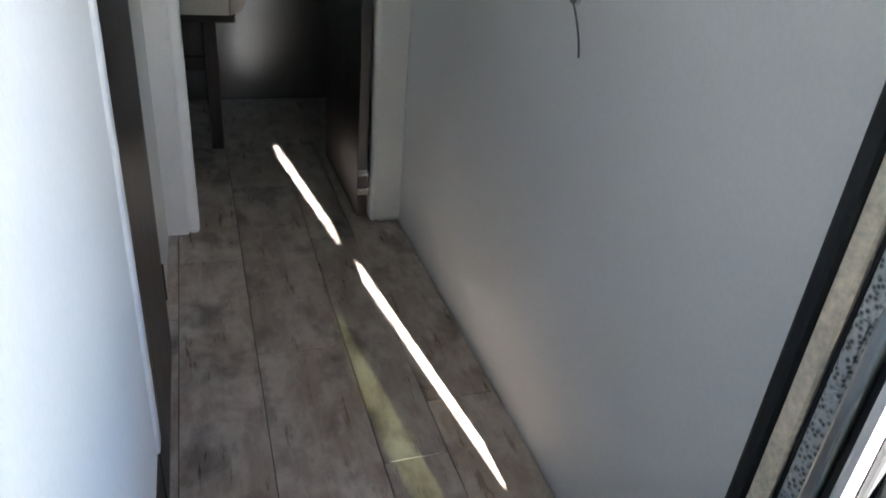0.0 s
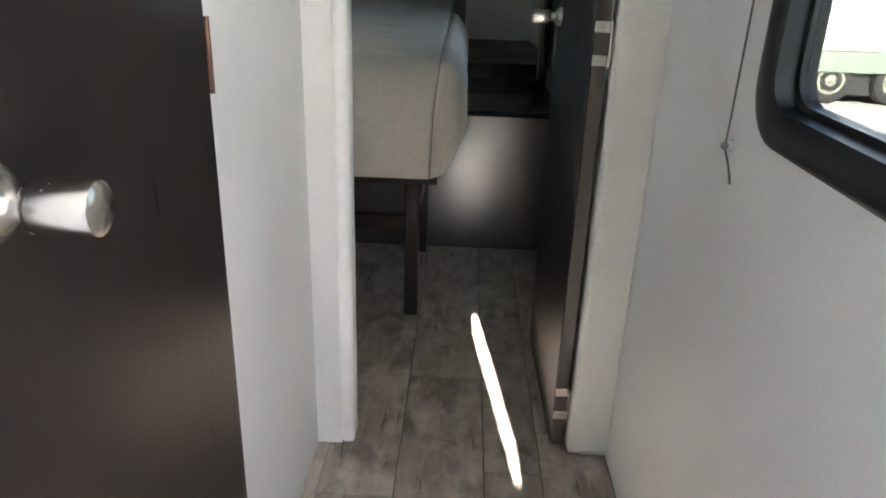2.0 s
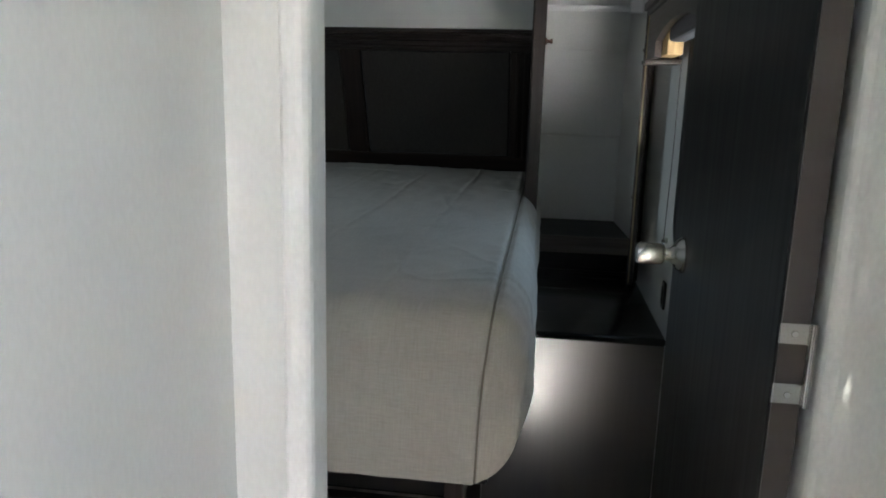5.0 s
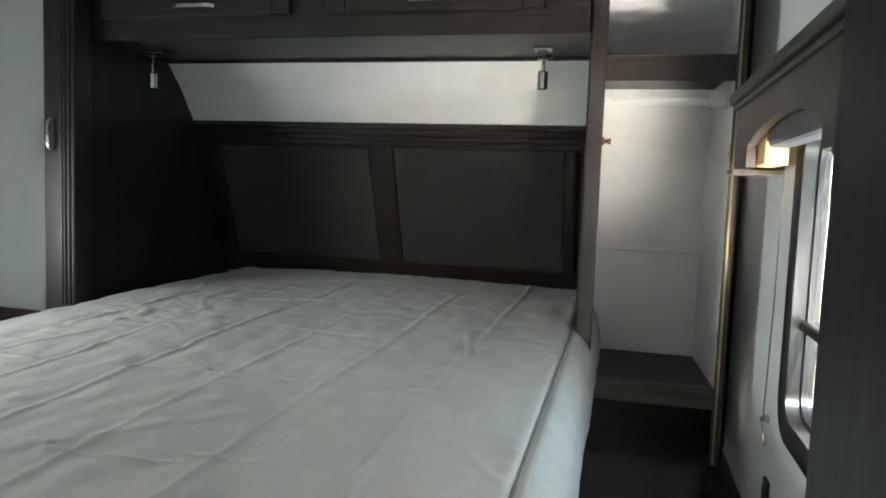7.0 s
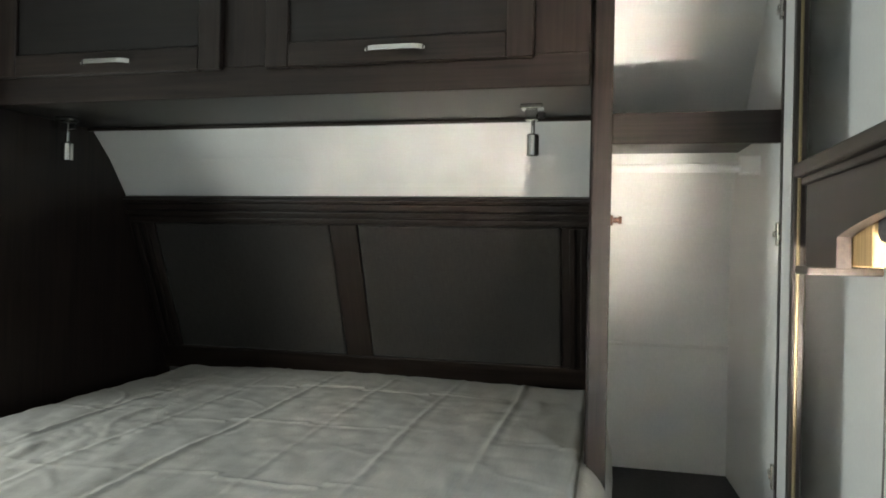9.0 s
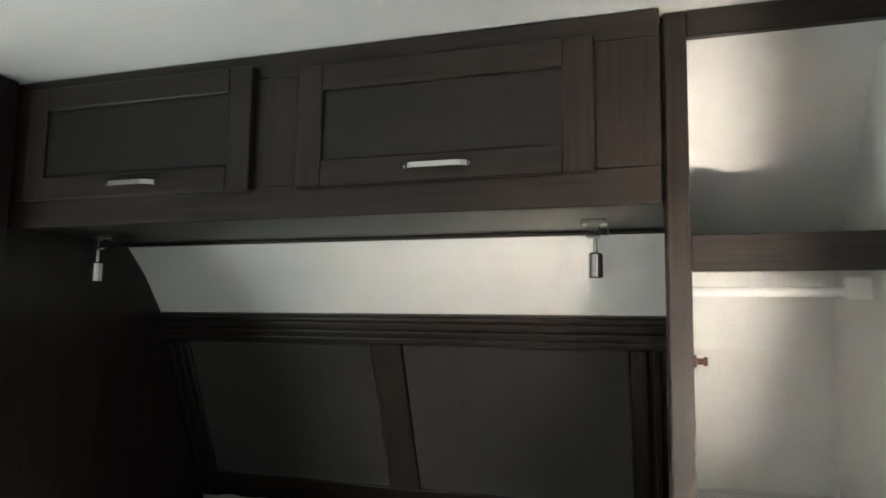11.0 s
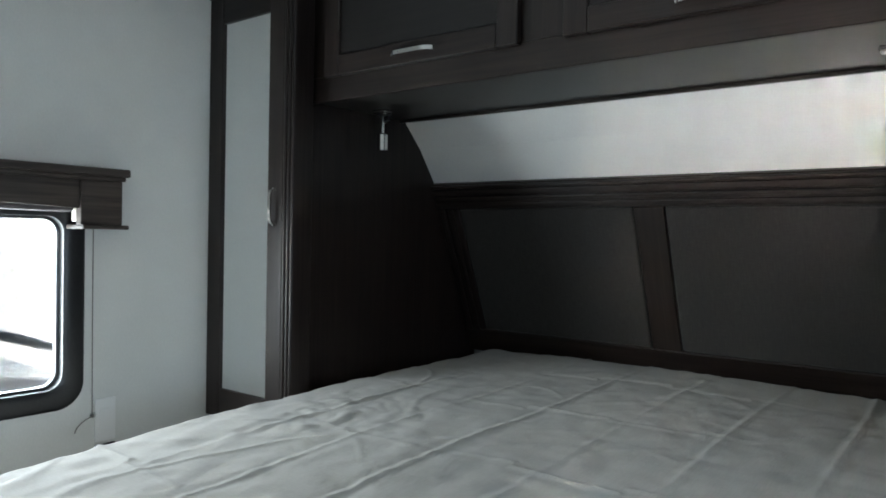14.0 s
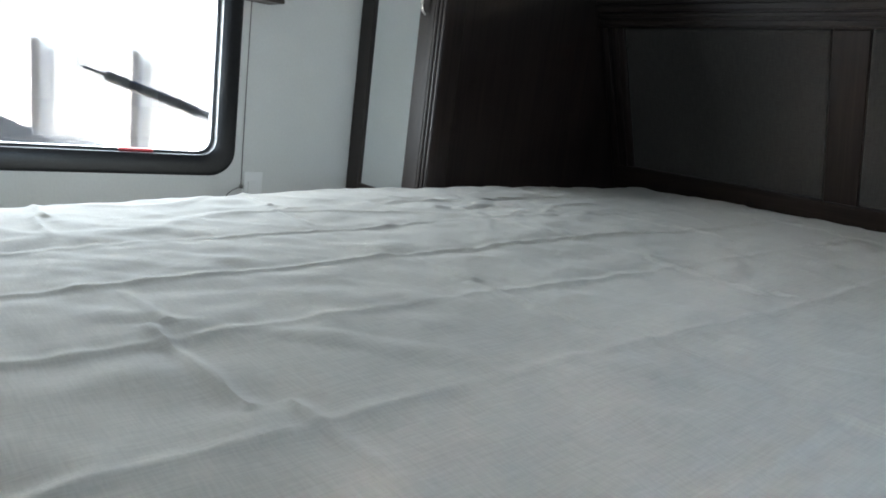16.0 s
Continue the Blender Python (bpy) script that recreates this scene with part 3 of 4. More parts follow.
def bed():
    b = empty("bed", "queen bed under an oat linen quilted spread, on dark legs", "bed")
    frame_ = part("base", box(BED_X0 + 0.05, BED_X1 - 0.06, BED_Y0 + 0.06, 4.74, 0.485, 0.545, 0.004), BLACK_WOOD, b, "dark bed base board")
    part("mattress", box(BED_X0 + 0.045, BED_X1 - 0.05, BED_Y0 + 0.045, 4.72, 0.545, 0.765, 0.03, 3), LINEN, b)
    cloth, pipes = comforter()
    spread = part("spread", cloth, LINEN, b, "oat linen spread with stitched channels", True)
    part("hem", tube([(BED_X0 + 0.07, BED_Y0 + 0.008, HEM + 0.002), (-0.4, BED_Y0 + 0.006, HEM), (BED_X1 - 0.10, BED_Y0 + 0.008, HEM + 0.001)], 0.004), SEAM, spread)
    for pipe in pipes:
        part("piping", pipe, SEAM, spread, "dark piped seam")
    for x in (0.338, -1.09):
        for y in (2.71, 3.24):
            part("leg", box(x - 0.021, x + 0.021, y - 0.021, y + 0.021, 0.0, 0.485, 0.002), WOOD_Z, b)
    part("stretcher", box(-1.069, 0.317, 2.697, 2.723, 0.287, 0.335, 0.002), WOOD_X, b)
    part("stretcher", box(0.325, 0.351, 2.731, 3.219, 0.287, 0.335, 0.002), WOOD_Y, b)
    return b


bed()


# ---- raised platform in front of the closet ----
def platform():
    p = empty("platform", "dark laminate raised platform with a rounded nosing", "platform")
    part("riser", box(WEST + 0.01, EAST - 0.002, 3.295, 3.315, 0.0, 0.528, 0.001), PLATFORM_FACE, p)
    part("deck", box(WEST + 0.01, EAST - 0.002, 3.268, 4.40, 0.528, 0.55, 0.009, 3), DECK, p, "glossy black deck board", True)
    return p


DECK = dark_wood("glossy_black_laminate", (0.0055, 0.0046, 0.0042), (0.009, 0.0078, 0.007), "x", 0.2, 0.03)
PLATFORM_FACE = dark_wood("dark_riser_laminate", (0.020, 0.016, 0.0135), (0.034, 0.028, 0.0235), "z", 0.28, 0.003)
PLATFORM_FACE.node_tree.nodes["Principled BSDF"].inputs["IOR"].default_value = 1.65
PLATFORM_FACE.node_tree.nodes["Principled BSDF"].inputs["Specular IOR Level"].default_value = 1.0
for sock in ("Normal", "Roughness"):
    PLATFORM_FACE.node_tree.links.remove(shade(PLATFORM_FACE)[sock].links[0])
shade(PLATFORM_FACE)["Roughness"].default_value = 0.3
platform()


# ---- closet beside the bed ----
POST_X0, POST_X1, FRONT_Y = 0.430, 0.472, 3.93


def shaker_frame(parent, x0, x1, z0, z1, y, stile, rail, panel_mat, depth=0.02, recess=0.009):
    """Five-piece door in the plane y: two stiles, two rails and a sunk panel."""
    part("stile", box(x0, x0 + stile, y, y + depth, z0, z1, 0.0025), WOOD_Z, parent)
    part("stile", box(x1 - stile, x1, y, y + depth, z0, z1, 0.0025), WOOD_Z, parent)
    part("rail", box(x0 + stile, x1 - stile, y, y + depth, z0, z0 + rail, 0.0025), WOOD_X, parent)
    part("rail", box(x0 + stile, x1 - stile, y, y + depth, z1 - rail, z1, 0.0025), WOOD_X, parent)
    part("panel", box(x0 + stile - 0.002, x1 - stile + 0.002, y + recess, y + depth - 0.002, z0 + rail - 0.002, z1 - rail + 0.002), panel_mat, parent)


def closet():
    c = empty("closet", "open closet with a dark face frame and white interior", "closet")
    part("post", box(POST_X0, POST_X1, FRONT_Y, FRONT_Y + 0.02, 0.552, CEILING - 0.002, 0.002), WOOD_Z, c)
    part("side_panel", box(0.424, 0.440, FRONT_Y + 0.02, 4.86, 0.552, CEILING - 0.002), WOOD_Z, c)
    part("liner", box(0.440, 0.444, FRONT_Y + 0.02, 4.52, 0.68, CEILING - 0.003), WALL, c, "white interior panel")
    part("head_rail", box(POST_X1, EAST - 0.002, FRONT_Y, FRONT_Y + 0.02, 2.008, CEILING - 0.002, 0.002), WOOD_X, c)
    part("shelf_rail", box(POST_X1, EAST - 0.030, FRONT_Y, FRONT_Y + 0.02, 1.553, 1.622, 0.002), WOOD_X, c)
    part("shelf", box(0.446, EAST - 0.003, FRONT_Y + 0.02, 4.46, 1.60, 1.615), WOOD_X, c)
    part("hinge_stile", box(EAST - 0.030, EAST - 0.002, FRONT_Y, FRONT_Y + 0.02, 0.552, 2.008, 0.002), WOOD_Z, c)
    part("sill", box(0.444, EAST - 0.003, 4.07, 4.09, 0.616, 0.68, 0.002), SILL, c, "grey-brown sill board")
    # Black board added to fill the dark recess below the sill.
    part("recess_board", box(0.444, EAST - 0.003, 4.074, 4.09, 0.551, 0.616), DECK, c, "black board put in for the dark recess under the sill")
    part("floor_board", box(0.446, EAST - 0.003, 4.09, 4.53, 0.668, 0.679), BLACK_WOOD, c, "black closet floor")
    line_ = [(4.50, 0.68), (4.52, 1.06), (4.50, 1.40), (4.42, 1.62), (4.27, 1.86), (4.13, 2.078)]
    loop_ = [(0.446, y, z) for y, z in line_] + [(0.446, y + 0.012, z) for y, z in reversed(line_)]
    part("back_panel", extrude_loop(loop_, (EAST - 0.004 - 0.446, 0, 0)), CEIL, c, "white back panel")
    side_loop = [(0.843, FRONT_Y + 0.024, 0.68), (0.843, 4.52, 0.68), (0.806, 4.50, 0.68), (0.834, FRONT_Y + 0.024, 0.68)]
    part("side_liner", extrude_loop(side_loop, (0, 0, 1.32)), WALL, c, "white side panel")
    part("seam_strip", box(0.447, EAST - 0.005, 4.512, 4.519, 1.04, 1.05, 0.002), WALL, c)
    part("rod", turned([(0, 0.011), (0.33, 0.011)], (0.446, 4.19, 1.53), (1, 0, 0), 16), ROD, c, "white closet rod", True)
    part("rod_socket", box(0.775, 0.83, 4.176, 4.204, 1.513, 1.56, 0.005, 2), ROD, c)
    part("catch", turned([(0, 0.012), (0.004, 0.012), (0.006, 0.006), (0.016, 0.006), (0.018, 0.009), (0.024, 0.008)], (POST_X1, FRONT_Y + 0.012, 1.387), (1, 0, 0), 14), COPPER, c, "bronze door catch", True)
    return c


SILL = dark_wood("grey_brown_sill", (0.07, 0.058, 0.05), (0.16, 0.135, 0.115), "x", 0.5)
closet()


def bow_handle(parent, centre, half, upright=False, out=(0, -1, 0), back=0.0):
    """Flat bow pull: a bar bent away from the door and fixed at both ends."""
    o = Vector(out)
    along = Vector((0, 0, 1)) if upright else Vector((1, 0, 0))
    wide = along.cross(o).normalized()
    c = Vector(centre)
    loops = []
    for k in range(15):
        s = -1 + 2 * k / 14
        rise = 0.004 + 0.017 * (1 - abs(s) ** 7)
        p = c + along * (s * half) + o * rise
        loops.append([p + wide * a * 0.0055 + o * b * 0.002 for a, b in ((-1, -1), (1, -1), (1, 1), (-1, 1))])
    h = part("handle", loft(loops, caps=True), NICKEL if upright else CHROME, parent, "polished bow handle", True)
    for s in (-0.94, 0.94):
        part("foot", turned([(0, 0.0065), (0.008, 0.005)], c + along * (s * half), o, 10), CHROME, h)
    return h


def mirror_door(name, width, z0, z1, label, st, rail, flip=False):
    """Dark framed door with a long mirror, hinged at its local origin, closed along +x; flip: seen from its back."""
    d = empty(name, label, "mirror door", "mirrored wardrobe doors")
    part("stile", box(0, st, 0, 0.02, z0, z1, 0.0025), WOOD_Z, d)
    part("stile", box(width - st, width, 0, 0.02, z0, z1, 0.0025), WOOD_Z, d)
    part("rail", box(st, width - st, 0, 0.02, z0, z0 + rail, 0.0025), WOOD_X, d)
    part("rail", box(st, width - st, 0, 0.02, z1 - rail, z1, 0.0025), WOOD_X, d)
    part("mirror", box(st - 0.002, width - st + 0.002, 0.008, 0.012, z0 + rail - 0.002, z1 - rail + 0.002), MIRROR, d, "long mirror pane")
    a, b = (0.002, 0.008) if flip else (0.012, 0.018)
    part("backing", box(st - 0.002, width - st + 0.002, a, b, z0 + rail - 0.002, z1 - rail + 0.002), WALL, d, "pale door backing")
    return d


# wardrobe west of the bed
WARD_Y = 3.815


def wardrobe():
    w = empty("wardrobe", "tall dark wardrobe with a fluted corner post", "wardrobe")
    part("body", box(WEST + 0.003, -1.223, WARD_Y + 0.022, 4.90, 0.552, CEILING - 0.003), WOOD_Z, w)
    part("corner_post", box(-1.219, -1.170, WARD_Y, WARD_Y + 0.070, 0.552, CEILING - 0.003, 0.003, 2), WOOD_Z, w)
    for x in (-1.210, -1.193, -1.176):
        part("flute", turned([(0.56, 0.006), (CEILING - 0.03, 0.006)], (x, WARD_Y, 0), (0, 0, 1), 12), WOOD_Z, w, "", True)
    part("crown", box(WEST + 0.003, -1.172, WARD_Y - 0.008, WARD_Y + 0.02, CEILING - 0.030, CEILING - 0.003, 0.006, 2), WOOD_X, w)
    return w


wardrobe()
wd = mirror_door("mirror_door", 0.370, 0.692, 2.042, "dark framed wardrobe door with a long mirror, closed", 0.070, 0.092)
wd.matrix_world = pose(WEST + 0.004, WARD_Y, 0)
bow_handle(wd, (0.335, 0.0, 1.365), 0.055, True)
cd = mirror_door("mirror_door", 0.340, 0.62, 2.005, "dark framed closet door with a pale back, swung open", 0.05, 0.085, True)
cd.matrix_world = pose(EAST - 0.034, FRONT_Y - 0.004, 0, 0, 0, -98.5)
part("edge_bead", box(0.340, 0.342, 0.006, 0.011, 0.625, 2.0, 0.001), BRASS, cd, "brass-coloured edge strip")
for z in (0.86, 1.36, 1.83):
    h_ = part("hinge", box(0.006, 0.030, -0.008, 0.0, z - 0.024, z + 0.024, 0.002), NICKEL, cd, "nickel cup hinge")
    part("hinge_arm", box(-0.020, 0.020, -0.012, -0.006, z - 0.006, z + 0.006, 0.002), NICKEL, h_)

# side panel of the bed nook
tagged(link("nook_panel", box(-1.222, -1.216, 3.86, 4.88, 0.552, 1.692), WOOD_Z), "dark wooden side panel beside the bed head", "panel", kind="structure")


# ---- headboard ----
def headboard():
    """Leaning headboard with two upholstered panels and stepped mouldings; built flat, then leaned back."""
    h = empty("headboard", "dark wood headboard with two charcoal upholstered panels", "headboard")
    x0, x1, length = -1.214, 0.422, 0.70
    lean = math.degrees(math.atan2(4.80 - 4.535, 1.488 - 0.86))
    h.matrix_world = pose(0, 4.535, 1.488, lean, 0, 0)
    part("top_rail", box(x0, x1, -0.030, 0.004, -0.095, 0.0, 0.003), WOOD_X, h)
    for k, (a, b, o) in enumerate(((-0.016, -0.004, 0.043), (-0.040, -0.020, 0.038), (-0.060, -0.046, 0.040), (-0.088, -0.070, 0.036))):
        part("moulding", box(x0, x1, -o, -0.030, a, b, 0.003, 2), WOOD_X, h)
    part("bottom_rail", box(x0, x1, -0.026, 0.004, -length, -0.60, 0.003), WOOD_X, h)
    for a, b in ((x0, x0 + 0.095), (-0.447, -0.350), (x1 - 0.10, x1)):
        part("stile", box(a, b, -0.028, 0.004, -0.60, -0.095, 0.003), WOOD_Z, h)
    for a in (x0 + 0.02, x0 + 0.055, x1 - 0.075, x1 - 0.04):
        part("moulding", box(a, a + 0.018, -0.038, -0.028, -0.60, -0.095, 0.003, 2), WOOD_Z, h)
    for a, b in ((x0 + 0.095, -0.447), (-0.350, x1 - 0.10)):
        part("upholstered_panel", box(a + 0.001, b - 0.001, -0.026, 0.0, -0.599, -0.096, 0.010, 3), UPHOLSTERY, h, "charcoal upholstered panel")
    return h


headboard()


# ---- overhead cabinets ----
def cabinets():
    c = empty("overhead_cabinet", "dark stained overhead cabinet across the bed head", "cabinet")
    x0, x1, y = -1.215, POST_X0 - 0.008, 3.90
    zb, zt = 1.690, CEILING - 0.003
    part("bottom_rail", box(x0, x1, y, y + 0.02, zb - 0.012, 1.752, 0.002), WOOD_X, c)
    part("top_rail", box(x0, x1, y, y + 0.02, 2.005, zt, 0.002), WOOD_X, c)
    for a, b in ((x0, -1.10), (-0.478, -0.335), (0.285, x1)):
        part("stile", box(a, b, y + 0.0005, y + 0.0195, 1.752, 2.005, 0.001), WOOD_Z, c)
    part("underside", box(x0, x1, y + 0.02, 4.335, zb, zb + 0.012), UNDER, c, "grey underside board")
    part("back_edge", box(x0, x1, 4.322, 4.338, zb - 0.010, zb, 0.003), WOOD_X, c)
    return c


cabinets()


def cabinet_door(x0, x1, z0, z1, hx):
    d = empty("cabinet_door", "dark shaker cabinet door with a bow handle", "cabinet door", "overhead cabinet doors")
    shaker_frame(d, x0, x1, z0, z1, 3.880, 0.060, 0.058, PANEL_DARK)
    bow_handle(d, (hx, 3.880, 1.771), 0.071)
    return d


cabinet_door(-0.345, 0.300, 1.742, 2.014, -0.016)
cabinet_door(-1.125, -0.465, 1.744, 2.032, -0.784)


# ---- reading lamps ----
def reading_lamp(x):
    """Swivel reading lamp that hangs from the cabinet underside."""
    lp = empty("reading_lamp", "polished nickel reading lamp, unlit, hanging under the cabinet", "reading lamp", "reading lamps over the bed")
    lp.location = (x, 4.165, 1.69)
    part("mount", box(-0.032, 0.026, -0.040, 0.000, -0.012, 0.0, 0.003), CHROME, lp)
    part("bracket", box(-0.020, 0.012, -0.032, -0.008, -0.042, -0.012, 0.003), CHROME, lp)
    part("switch", box(0.012, 0.030, -0.026, -0.014, -0.036, -0.020, 0.002), BLACK, lp)
    part("stem", tube([(0, -0.020, -0.036), (0, -0.020, -0.055), (0, -0.020, -0.076)], 0.005, 12), CHROME, lp, "", True)
    part("head", turned([(0, 0.012), (0.002, 0.0165), (0.052, 0.0165), (0.056, 0.013), (0.058, 0.005)], (0, -0.020, -0.132), (0, 0, 1), 24), CHROME, lp, "", True)
    return lp


reading_lamp(0.273)
reading_lamp(-1.130)


# ---- window valances, shades and cords ----
def valance(name, wall_x, out, y0, y1, label, block, foot=0.15, lift=0.0, block_wide=0.126, sunk=0.0, rise=0.030):
    """Arched wooden valance on block ends with a moulded top and feet; out: +1 where it stands off towards -x."""
    v = empty(name, label, "valance", "wooden window valances")
    z0, z1, deep = 1.288, 1.456, 0.088
    f = wall_x - out * deep

    def bx(a, b, *rest):
        return box(min(a, b), max(a, b), *rest)

    part("cornice", bx(wall_x - out * 0.001, f - out * 0.016, y0 - 0.016, y1 + 0.016, z1 - 0.022, z1, 0.004, 2), WOOD_Y, v)
    part("fillet", bx(wall_x - out * 0.001, f - out * 0.007, y0 - 0.007, y1 + 0.007, z1 - 0.034, z1 - 0.022, 0.003, 2), WOOD_Y, v)
    n = 24
    fb = f + out * sunk
    pts = [(f, y0, z1 - 0.034)]
    if sunk:
        for e0, e1 in ((y0, y0 + foot), (y1 - foot, y1)):
            part("end_block", bx(f, f + out * (sunk + 0.018), e0, e1, z0 + 0.012, z1 - 0.034, 0.002), WOOD_Y, v)
        pts = [(fb, y0 + foot, z1 - 0.034)]
    else:
        pts += [(f, y0, z0 + 0.012), (f, y0 + foot, z0 + 0.012)]
    for k in range(n + 1):
        s = -1 + 2 * k / n
        pts.append((fb, (y0 + y1) / 2 + s * ((y1 - y0) / 2 - foot), z0 + 0.016 + lift + rise * (1 - s * s)))
    if sunk:
        pts.append((fb, y1 - foot, z1 - 0.034))
    else:
        pts += [(f, y1 - foot, z0 + 0.012), (f, y1, z0 + 0.012), (f, y1, z1 - 0.034)]
    part("arched_board", extrude_loop(pts, (out * 0.018, 0, 0)), WOOD_Y, v)
    for a, b in ((y0, y0 + 0.022), (y1 - 0.022, y1)):
        part("end_board", bx(wall_x - out * 0.001, f + out * 0.018, a, b, z0 + 0.012, z1 - 0.034, 0.001), WOOD_Z, v)
    toe = foot if lift == 0 or sunk else 0.06
    for a, b in ((y0 - 0.014, y0 + toe), (y1 - toe, y1 + 0.014)):
        part("foot_moulding", bx(wall_x - out * 0.001, f - out * 0.012, a, b, z0, z0 + 0.012, 0.003, 2), WOOD_Y, v)
    inset = 0.0 if lift == 0 or sunk else 0.07
    for a, b in ((y0 + foot + inset - block_wide, y0 + foot + inset - 0.002), (y1 - foot - inset + 0.002, y1 - foot - inset + block_wide)):
        part("corner_block", bx(f + out * 0.060, f + out * (0.020 + sunk), a, b, z0 + 0.014 + 0.5 * sunk, z1 - 0.06, 0.002), block, v, "corner block")
    part("rolled_shade", bx(wall_x - out * 0.020, f + out * (0.022 + sunk), y0 + foot + inset, y1 - foot - inset, z0 + 0.022 + 0.6 * lift, z1 - 0.036, 0.01, 2), SHADE, v, "gathered grey pleated shade")
    return v


valance("valance", EAST, 1, 2.66, 3.49, "dark wooden arched window valance with pine corner blocks", RAW, 0.15, 0.036)
valance("valance", WEST, -1, 2.40, 3.482, "dark wooden window valance with moulded ends", IVORY, 0.115, 0.040, 0.010, 0.012, 0.010)


def cord(wall_x, out, y, z, ztop, lean, tail=0.04, label="thin grey shade cord knotted at a clear clip on the wall"):
    """Shade cord that runs down to a clear clip, with a knot and a loose curled tail."""
    c = empty("shade_cord", label, "shade cord", "shade cords")
    x = wall_x - out * 0.008
    part("line", tube([(x, y + lean, ztop), (x, y + lean * 0.4, (z + ztop) / 2), (x - out * 0.004, y, z + 0.004)], 0.0014), CORD, c)
    clip = part("clip", turned([(0, 0.007), (0.004, 0.008), (0.010, 0.006), (0.013, 0.002)], (wall_x, y + 0.006, z), (-out, 0, 0), 12), CLEAR, c, "clear plastic cord clip", True)
    part("knot", turned([(-0.005, 0.002), (-0.003, 0.005), (0.002, 0.0055), (0.005, 0.002)], (wall_x - out * 0.013, y, z), (0.3, 0.5, 1), 10), CORD, clip, "", True)
    pts = [(x - out * 0.006, y, z)]
    for k in range(1, 9):
        s = k / 8
        pts.append((x - out * (0.006 + 0.004 * math.sin(2.6 * s)), y - 0.05 * math.sin(1.5 * s), z - tail * s + 0.006 * math.sin(3 * s)))
    part("tail", tube(pts, 0.0016), CORD, c)
    return c


cord(EAST, 1, 1.614, 0.845, 1.52, 0.01)
cord(EAST, 1, 1.113, 0.829, 1.52, -0.02, 0.075)
cord(EAST, 1, 3.40, 0.80, 1.30, 0.0)
cord(WEST, -1, 3.44, 0.756, 1.30, 0.0)


def outlet():
    o = empty("outlet", "small black wall socket beside the platform", "socket")
    part("plate", box(EAST - 0.008, EAST - 0.0005, 3.345, 3.385, 0.612, 0.690, 0.003, 2), BLACK, o)
    part("face", box(EAST - 0.010, EAST - 0.008, 3.353, 3.377, 0.626, 0.676, 0.001), GASKET, o)
    return o


outlet()


def wall_plate():
    o = empty("wall_plate", "white cover plate on the wall under the shade cord", "wall plate")
    part("plate", box(WEST + 0.0005, WEST + 0.006, PLATE[0], PLATE[1], PLATE[2], PLATE[3], 0.002, 2), ROD, o)
    part("rocker", box(WEST + 0.006, WEST + 0.010, PLATE[0] + 0.012, PLATE[1] - 0.012, PLATE[2] + 0.03, PLATE[3] - 0.03, 0.001), ROD, o)
    return o


low_socket = empty("outlet", "small black wall socket under the white cover plate", "socket")
part("plate", box(WEST + 0.0005, WEST + 0.008, 3.452, 3.512, 0.60, 0.668, 0.003, 2), BLACK, low_socket)
part("face", box(WEST + 0.008, WEST + 0.010, 3.462, 3.502, 0.612, 0.656, 0.001), GASKET, low_socket)
PLATE = (3.452, 3.512, 0.675, 0.80)
wall_plate()


# ---- outside ----
GROUND = -0.75


def gravel():
    m = mat("pale_gravel", (0.5, 0.48, 0.44), 0.9)
    n = node(m, "ShaderNodeTexNoise", Scale=40.0, Detail=6.0)
    join(m, coords(m), n.inputs["Vector"])
    b = node(m, "ShaderNodeTexNoise", Scale=0.6, Detail=3.0)
    join(m, coords(m), b.inputs["Vector"])
    c = ramp(m, n.outputs["Fac"], [(0.3, (0.36, 0.34, 0.31)), (0.7, (0.6, 0.58, 0.54))])
    join(m, mixed(m, "MULTIPLY", 1.0, c, ramp(m, b.outputs["Fac"], [(0.3, (0.85, 0.85, 0.85)), (0.7, (1.05, 1.04, 1.0))])), shade(m)["Base Color"])
    bump(m, n.outputs["Fac"], 0.6, 0.02)
    return m


structure("ground", box(-300, 300, -300, 300, GROUND - 0.1, GROUND), gravel(), "pale sunlit gravel yard", "ground")
RV_WHITE = mat("trailer_gelcoat", (0.75, 0.75, 0.73), 0.3)
RV_BAND = mat("grey_green_band", (0.20, 0.25, 0.20), 0.4)
TYRE = mat("tyre_rubber", (0.02, 0.02, 0.02), 0.8)
RIM = mat("pale_wheel_rim", (0.22, 0.23, 0.18), 0.4)
DARK_STEEL = mat("dark_chassis_steel", (0.025, 0.025, 0.026), 0.5)


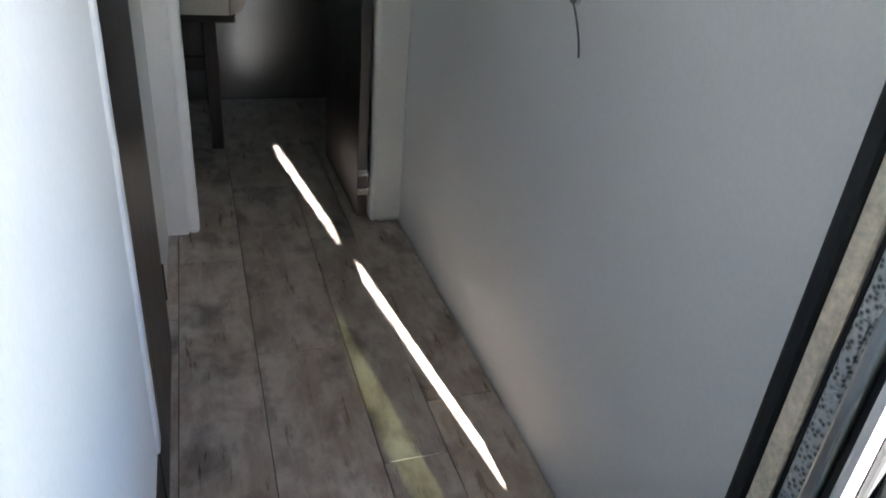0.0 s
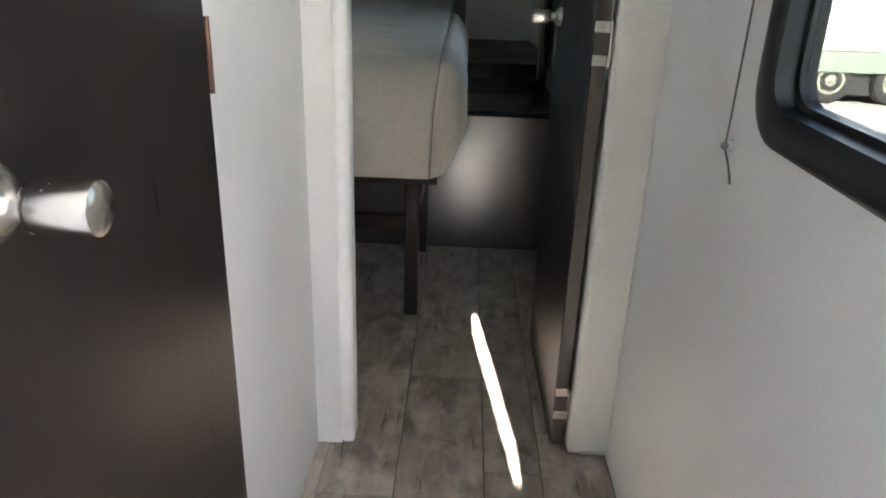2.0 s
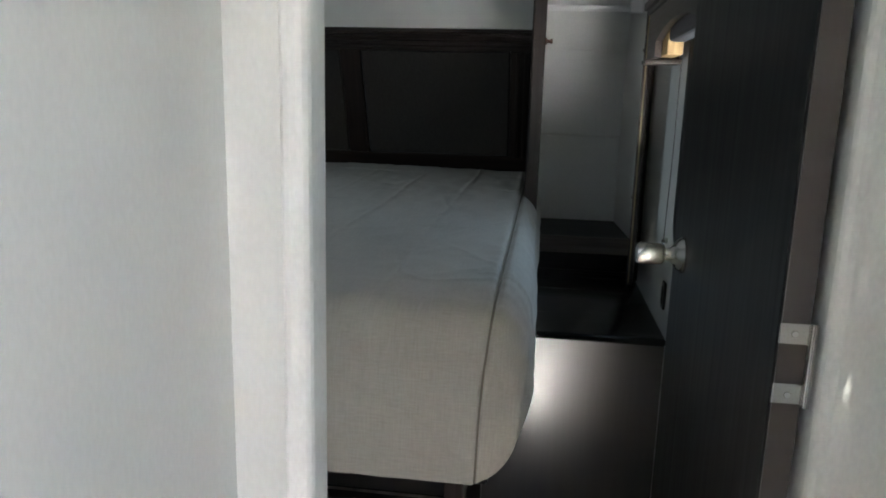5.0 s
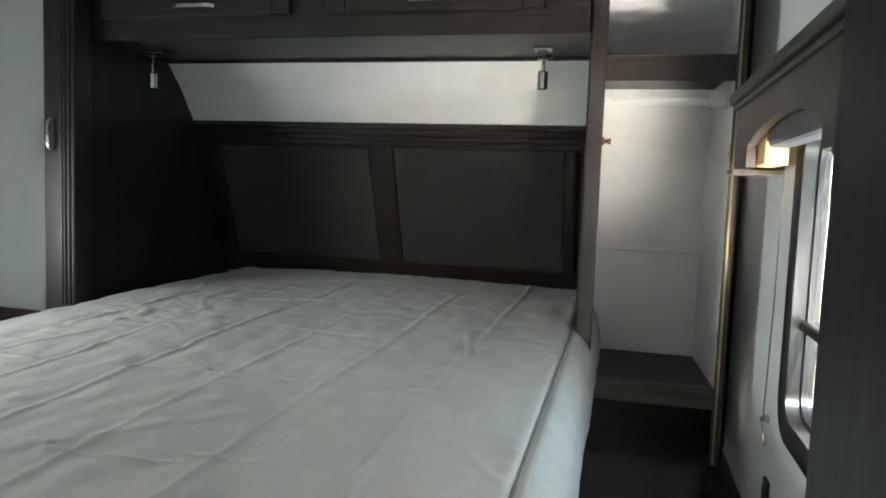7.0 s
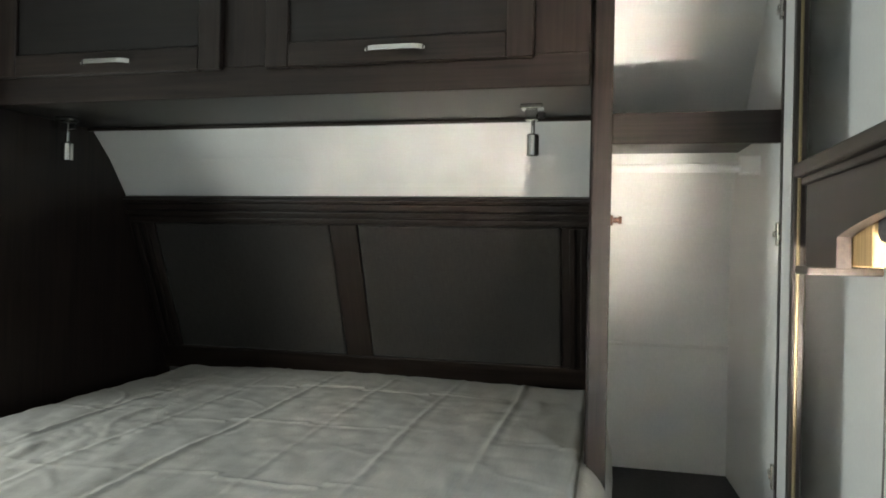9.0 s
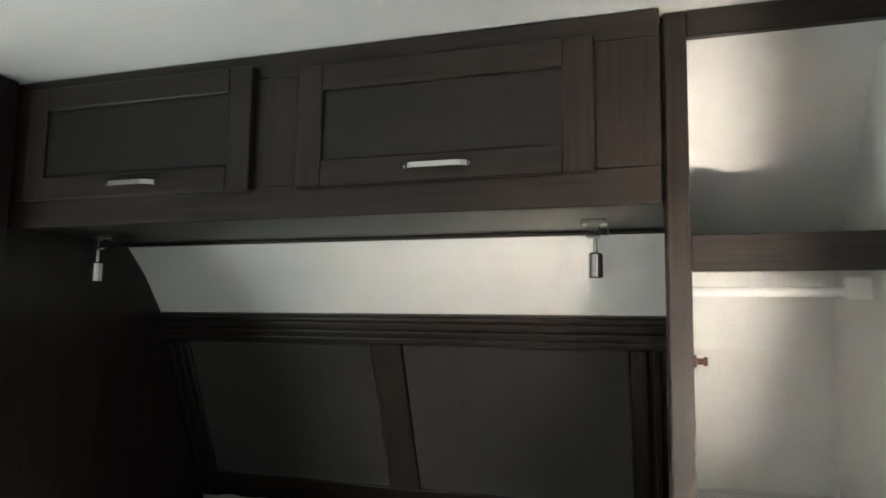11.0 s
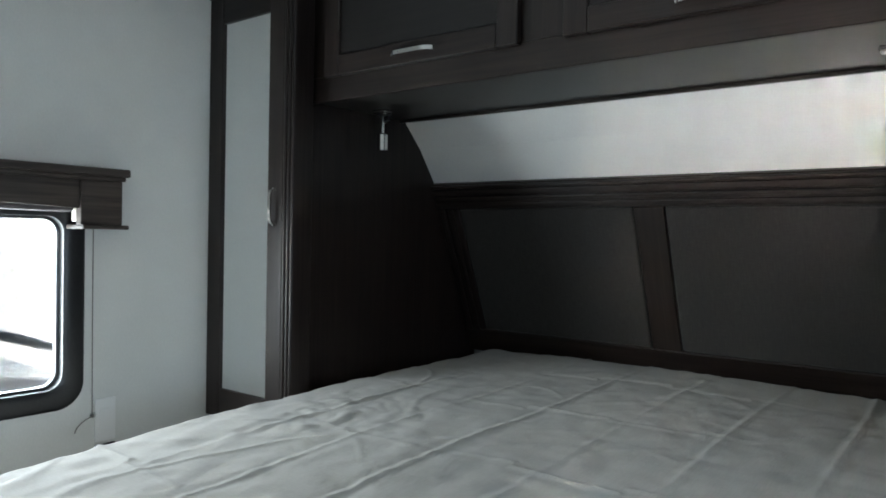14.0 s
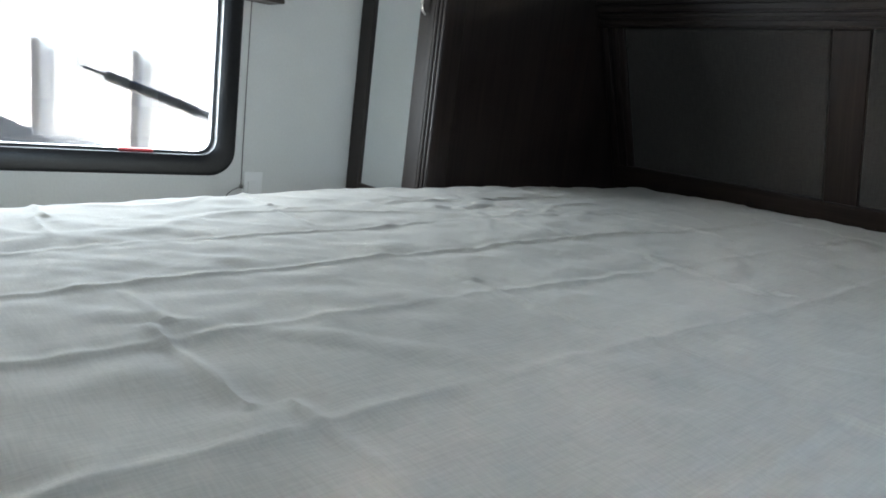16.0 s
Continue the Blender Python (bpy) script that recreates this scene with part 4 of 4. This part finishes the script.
def trailer(x0, x1, y):
    """A parked white trailer across the yard, its long sunlit side towards -y."""
    t = empty("parked_trailer", "white parked trailer with a grey-green lower band", "trailer")
    part("body", box(x0, x1, y, y + 2.4, 0.0, 2.4, 0.06, 3), RV_WHITE, t)
    part("lower_band", box(x0 + 0.05, x1 - 0.05, y - 0.004, y + 2.3, -0.29, 0.0, 0.01), RV_BAND, t, "grey-green lower band")
    part("chassis", box(x0 + 0.3, x1 - 0.3, y + 0.12, y + 2.2, -0.62, -0.29), DARK_STEEL, t)
    for x in (x0 + 1.4, x0 + 4.2, x0 + 7.0):
        w = part("window", box(x, x + 1.3, y - 0.012, y + 0.01, 0.32, 1.0, 0.004), BLACK, t, "dark tinted trailer window")
        part("pane", box(x + 0.05, x + 1.25, y - 0.016, y - 0.012, 0.37, 0.95), DARK_PANE, w)
    for x in (5.8, 6.75):
        wh = part("wheel", turned([(0, 0.2), (0.01, 0.31), (0.05, 0.34), (0.17, 0.34), (0.21, 0.31), (0.22, 0.2)], (x, y + 0.25, GROUND + 0.34), (0, -1, 0), 28), TYRE, t, "black trailer tyre", True)
        part("rim", turned([(0.205, 0.21), (0.225, 0.2), (0.215, 0.12), (0.225, 0.05), (0.235, 0.02)], (x, y + 0.25, GROUND + 0.34), (0, -1, 0), 20), RIM, wh, "pale wheel rim", True)
    return t


DARK_PANE = mat("dark_pane", (0.03, 0.035, 0.035), 0.05)
trailer(2.2, 11.5, 11.3)


ROLLER = mat("grey_roller_door", (0.26, 0.265, 0.27), 0.5)
POST_GREY = mat("grey_post", (0.05, 0.05, 0.055), 0.5)


def far_building():
    b = empty("service_building", "pale low building across the yard", "building")
    part("wall", box(-14.0, -9.0, 2.0, 30.0, GROUND, 2.6), RV_WHITE, b)
    part("roof", box(-14.3, -8.7, 1.7, 30.3, 2.6, 2.85, 0.03), mat("pale_roof_metal", (0.55, 0.55, 0.55), 0.5), b)
    for y in (4.4, 5.5, 9.0, 13.0):
        d = part("door", box(-9.0, -8.96, y, y + 0.7, GROUND, 1.1), ROLLER, b, "grey roller door")
        part("frame", box(-9.0, -8.94, y - 0.08, y, GROUND, 1.2), POST_GREY, d)
    return b


far_building()


def awning_arm():
    a = empty("awning_arm", "dark folded awning arm outside the window", "awning arm")
    part("arm", tube([(-1.634, 3.46, 0.91), (-1.70, 3.38, 0.945), (-1.73, 3.30, 0.975), (-1.75, 3.10, 1.035)], 0.014, 10), DARK_STEEL, a)
    part("tip", tube([(-1.75, 3.10, 1.035), (-1.75, 3.04, 1.052)], 0.004, 8), DARK_STEEL, a)
    return a


awning_arm()


def parked_car():
    """Low dark car hood and windscreen seen past the sill."""
    c = empty("parked_car", "dark parked car with a sloping windscreen", "car")
    prof = [(-0.2, -0.35), (-0.2, 0.40), (0.9, 0.63), (1.65, 0.99), (3.1, 1.01), (3.8, 0.6), (4.2, 0.5), (4.25, -0.35)]
    pts = [(-4.4, 4.6 - a, b - 0.15) for a, b in prof]
    part("body", extrude_loop(pts, (-1.7, 0, 0)), mat("dark_blue_paint", (0.03, 0.035, 0.045), 0.25), c)
    for y in (3.9, 1.2):
        part("wheel", turned([(0, 0.2), (0.02, 0.3), (0.2, 0.3), (0.22, 0.2)], (-4.62, y, GROUND + 0.3), (1, 0, 0), 24), TYRE, c, "", True)
    return c


parked_car()


# ---- floor planks ----
SEAMS = [-1.58, -1.40, -1.20, -1.02, -0.84, -0.65, -0.46, -0.30, -0.135, 0.04, 0.200, 0.365, 0.562, 0.690, 0.846]
floor_ob = bpy.data.objects["floor"]
rng = random.Random(4)
ENDS = {11: 1.430, 12: 1.95, 10: 1.86, 13: 1.20, 9: 1.6}
meshes = {}
for i, (a, b) in enumerate(zip(SEAMS, SEAMS[1:])):
    spans = [(BACK, 3.29)] if b > 0.12 else [(BACK, -0.46), (2.0, 3.29)]
    y = ENDS.get(i, 1.1 + rng.random() * 0.8) - 5 * 0.9
    while y < 3.3:
        for s0, s1 in spans:
            y0, y1 = max(y, s0), min(y + 0.9, s1)
            if y1 > y0 + 0.02:
                g = 0.0011
                link("plank", box(a + g, b - g, y0 + g, y1 - g, -0.006, 0.0, 0.0008), PLANK, floor_ob)
        y += 0.9
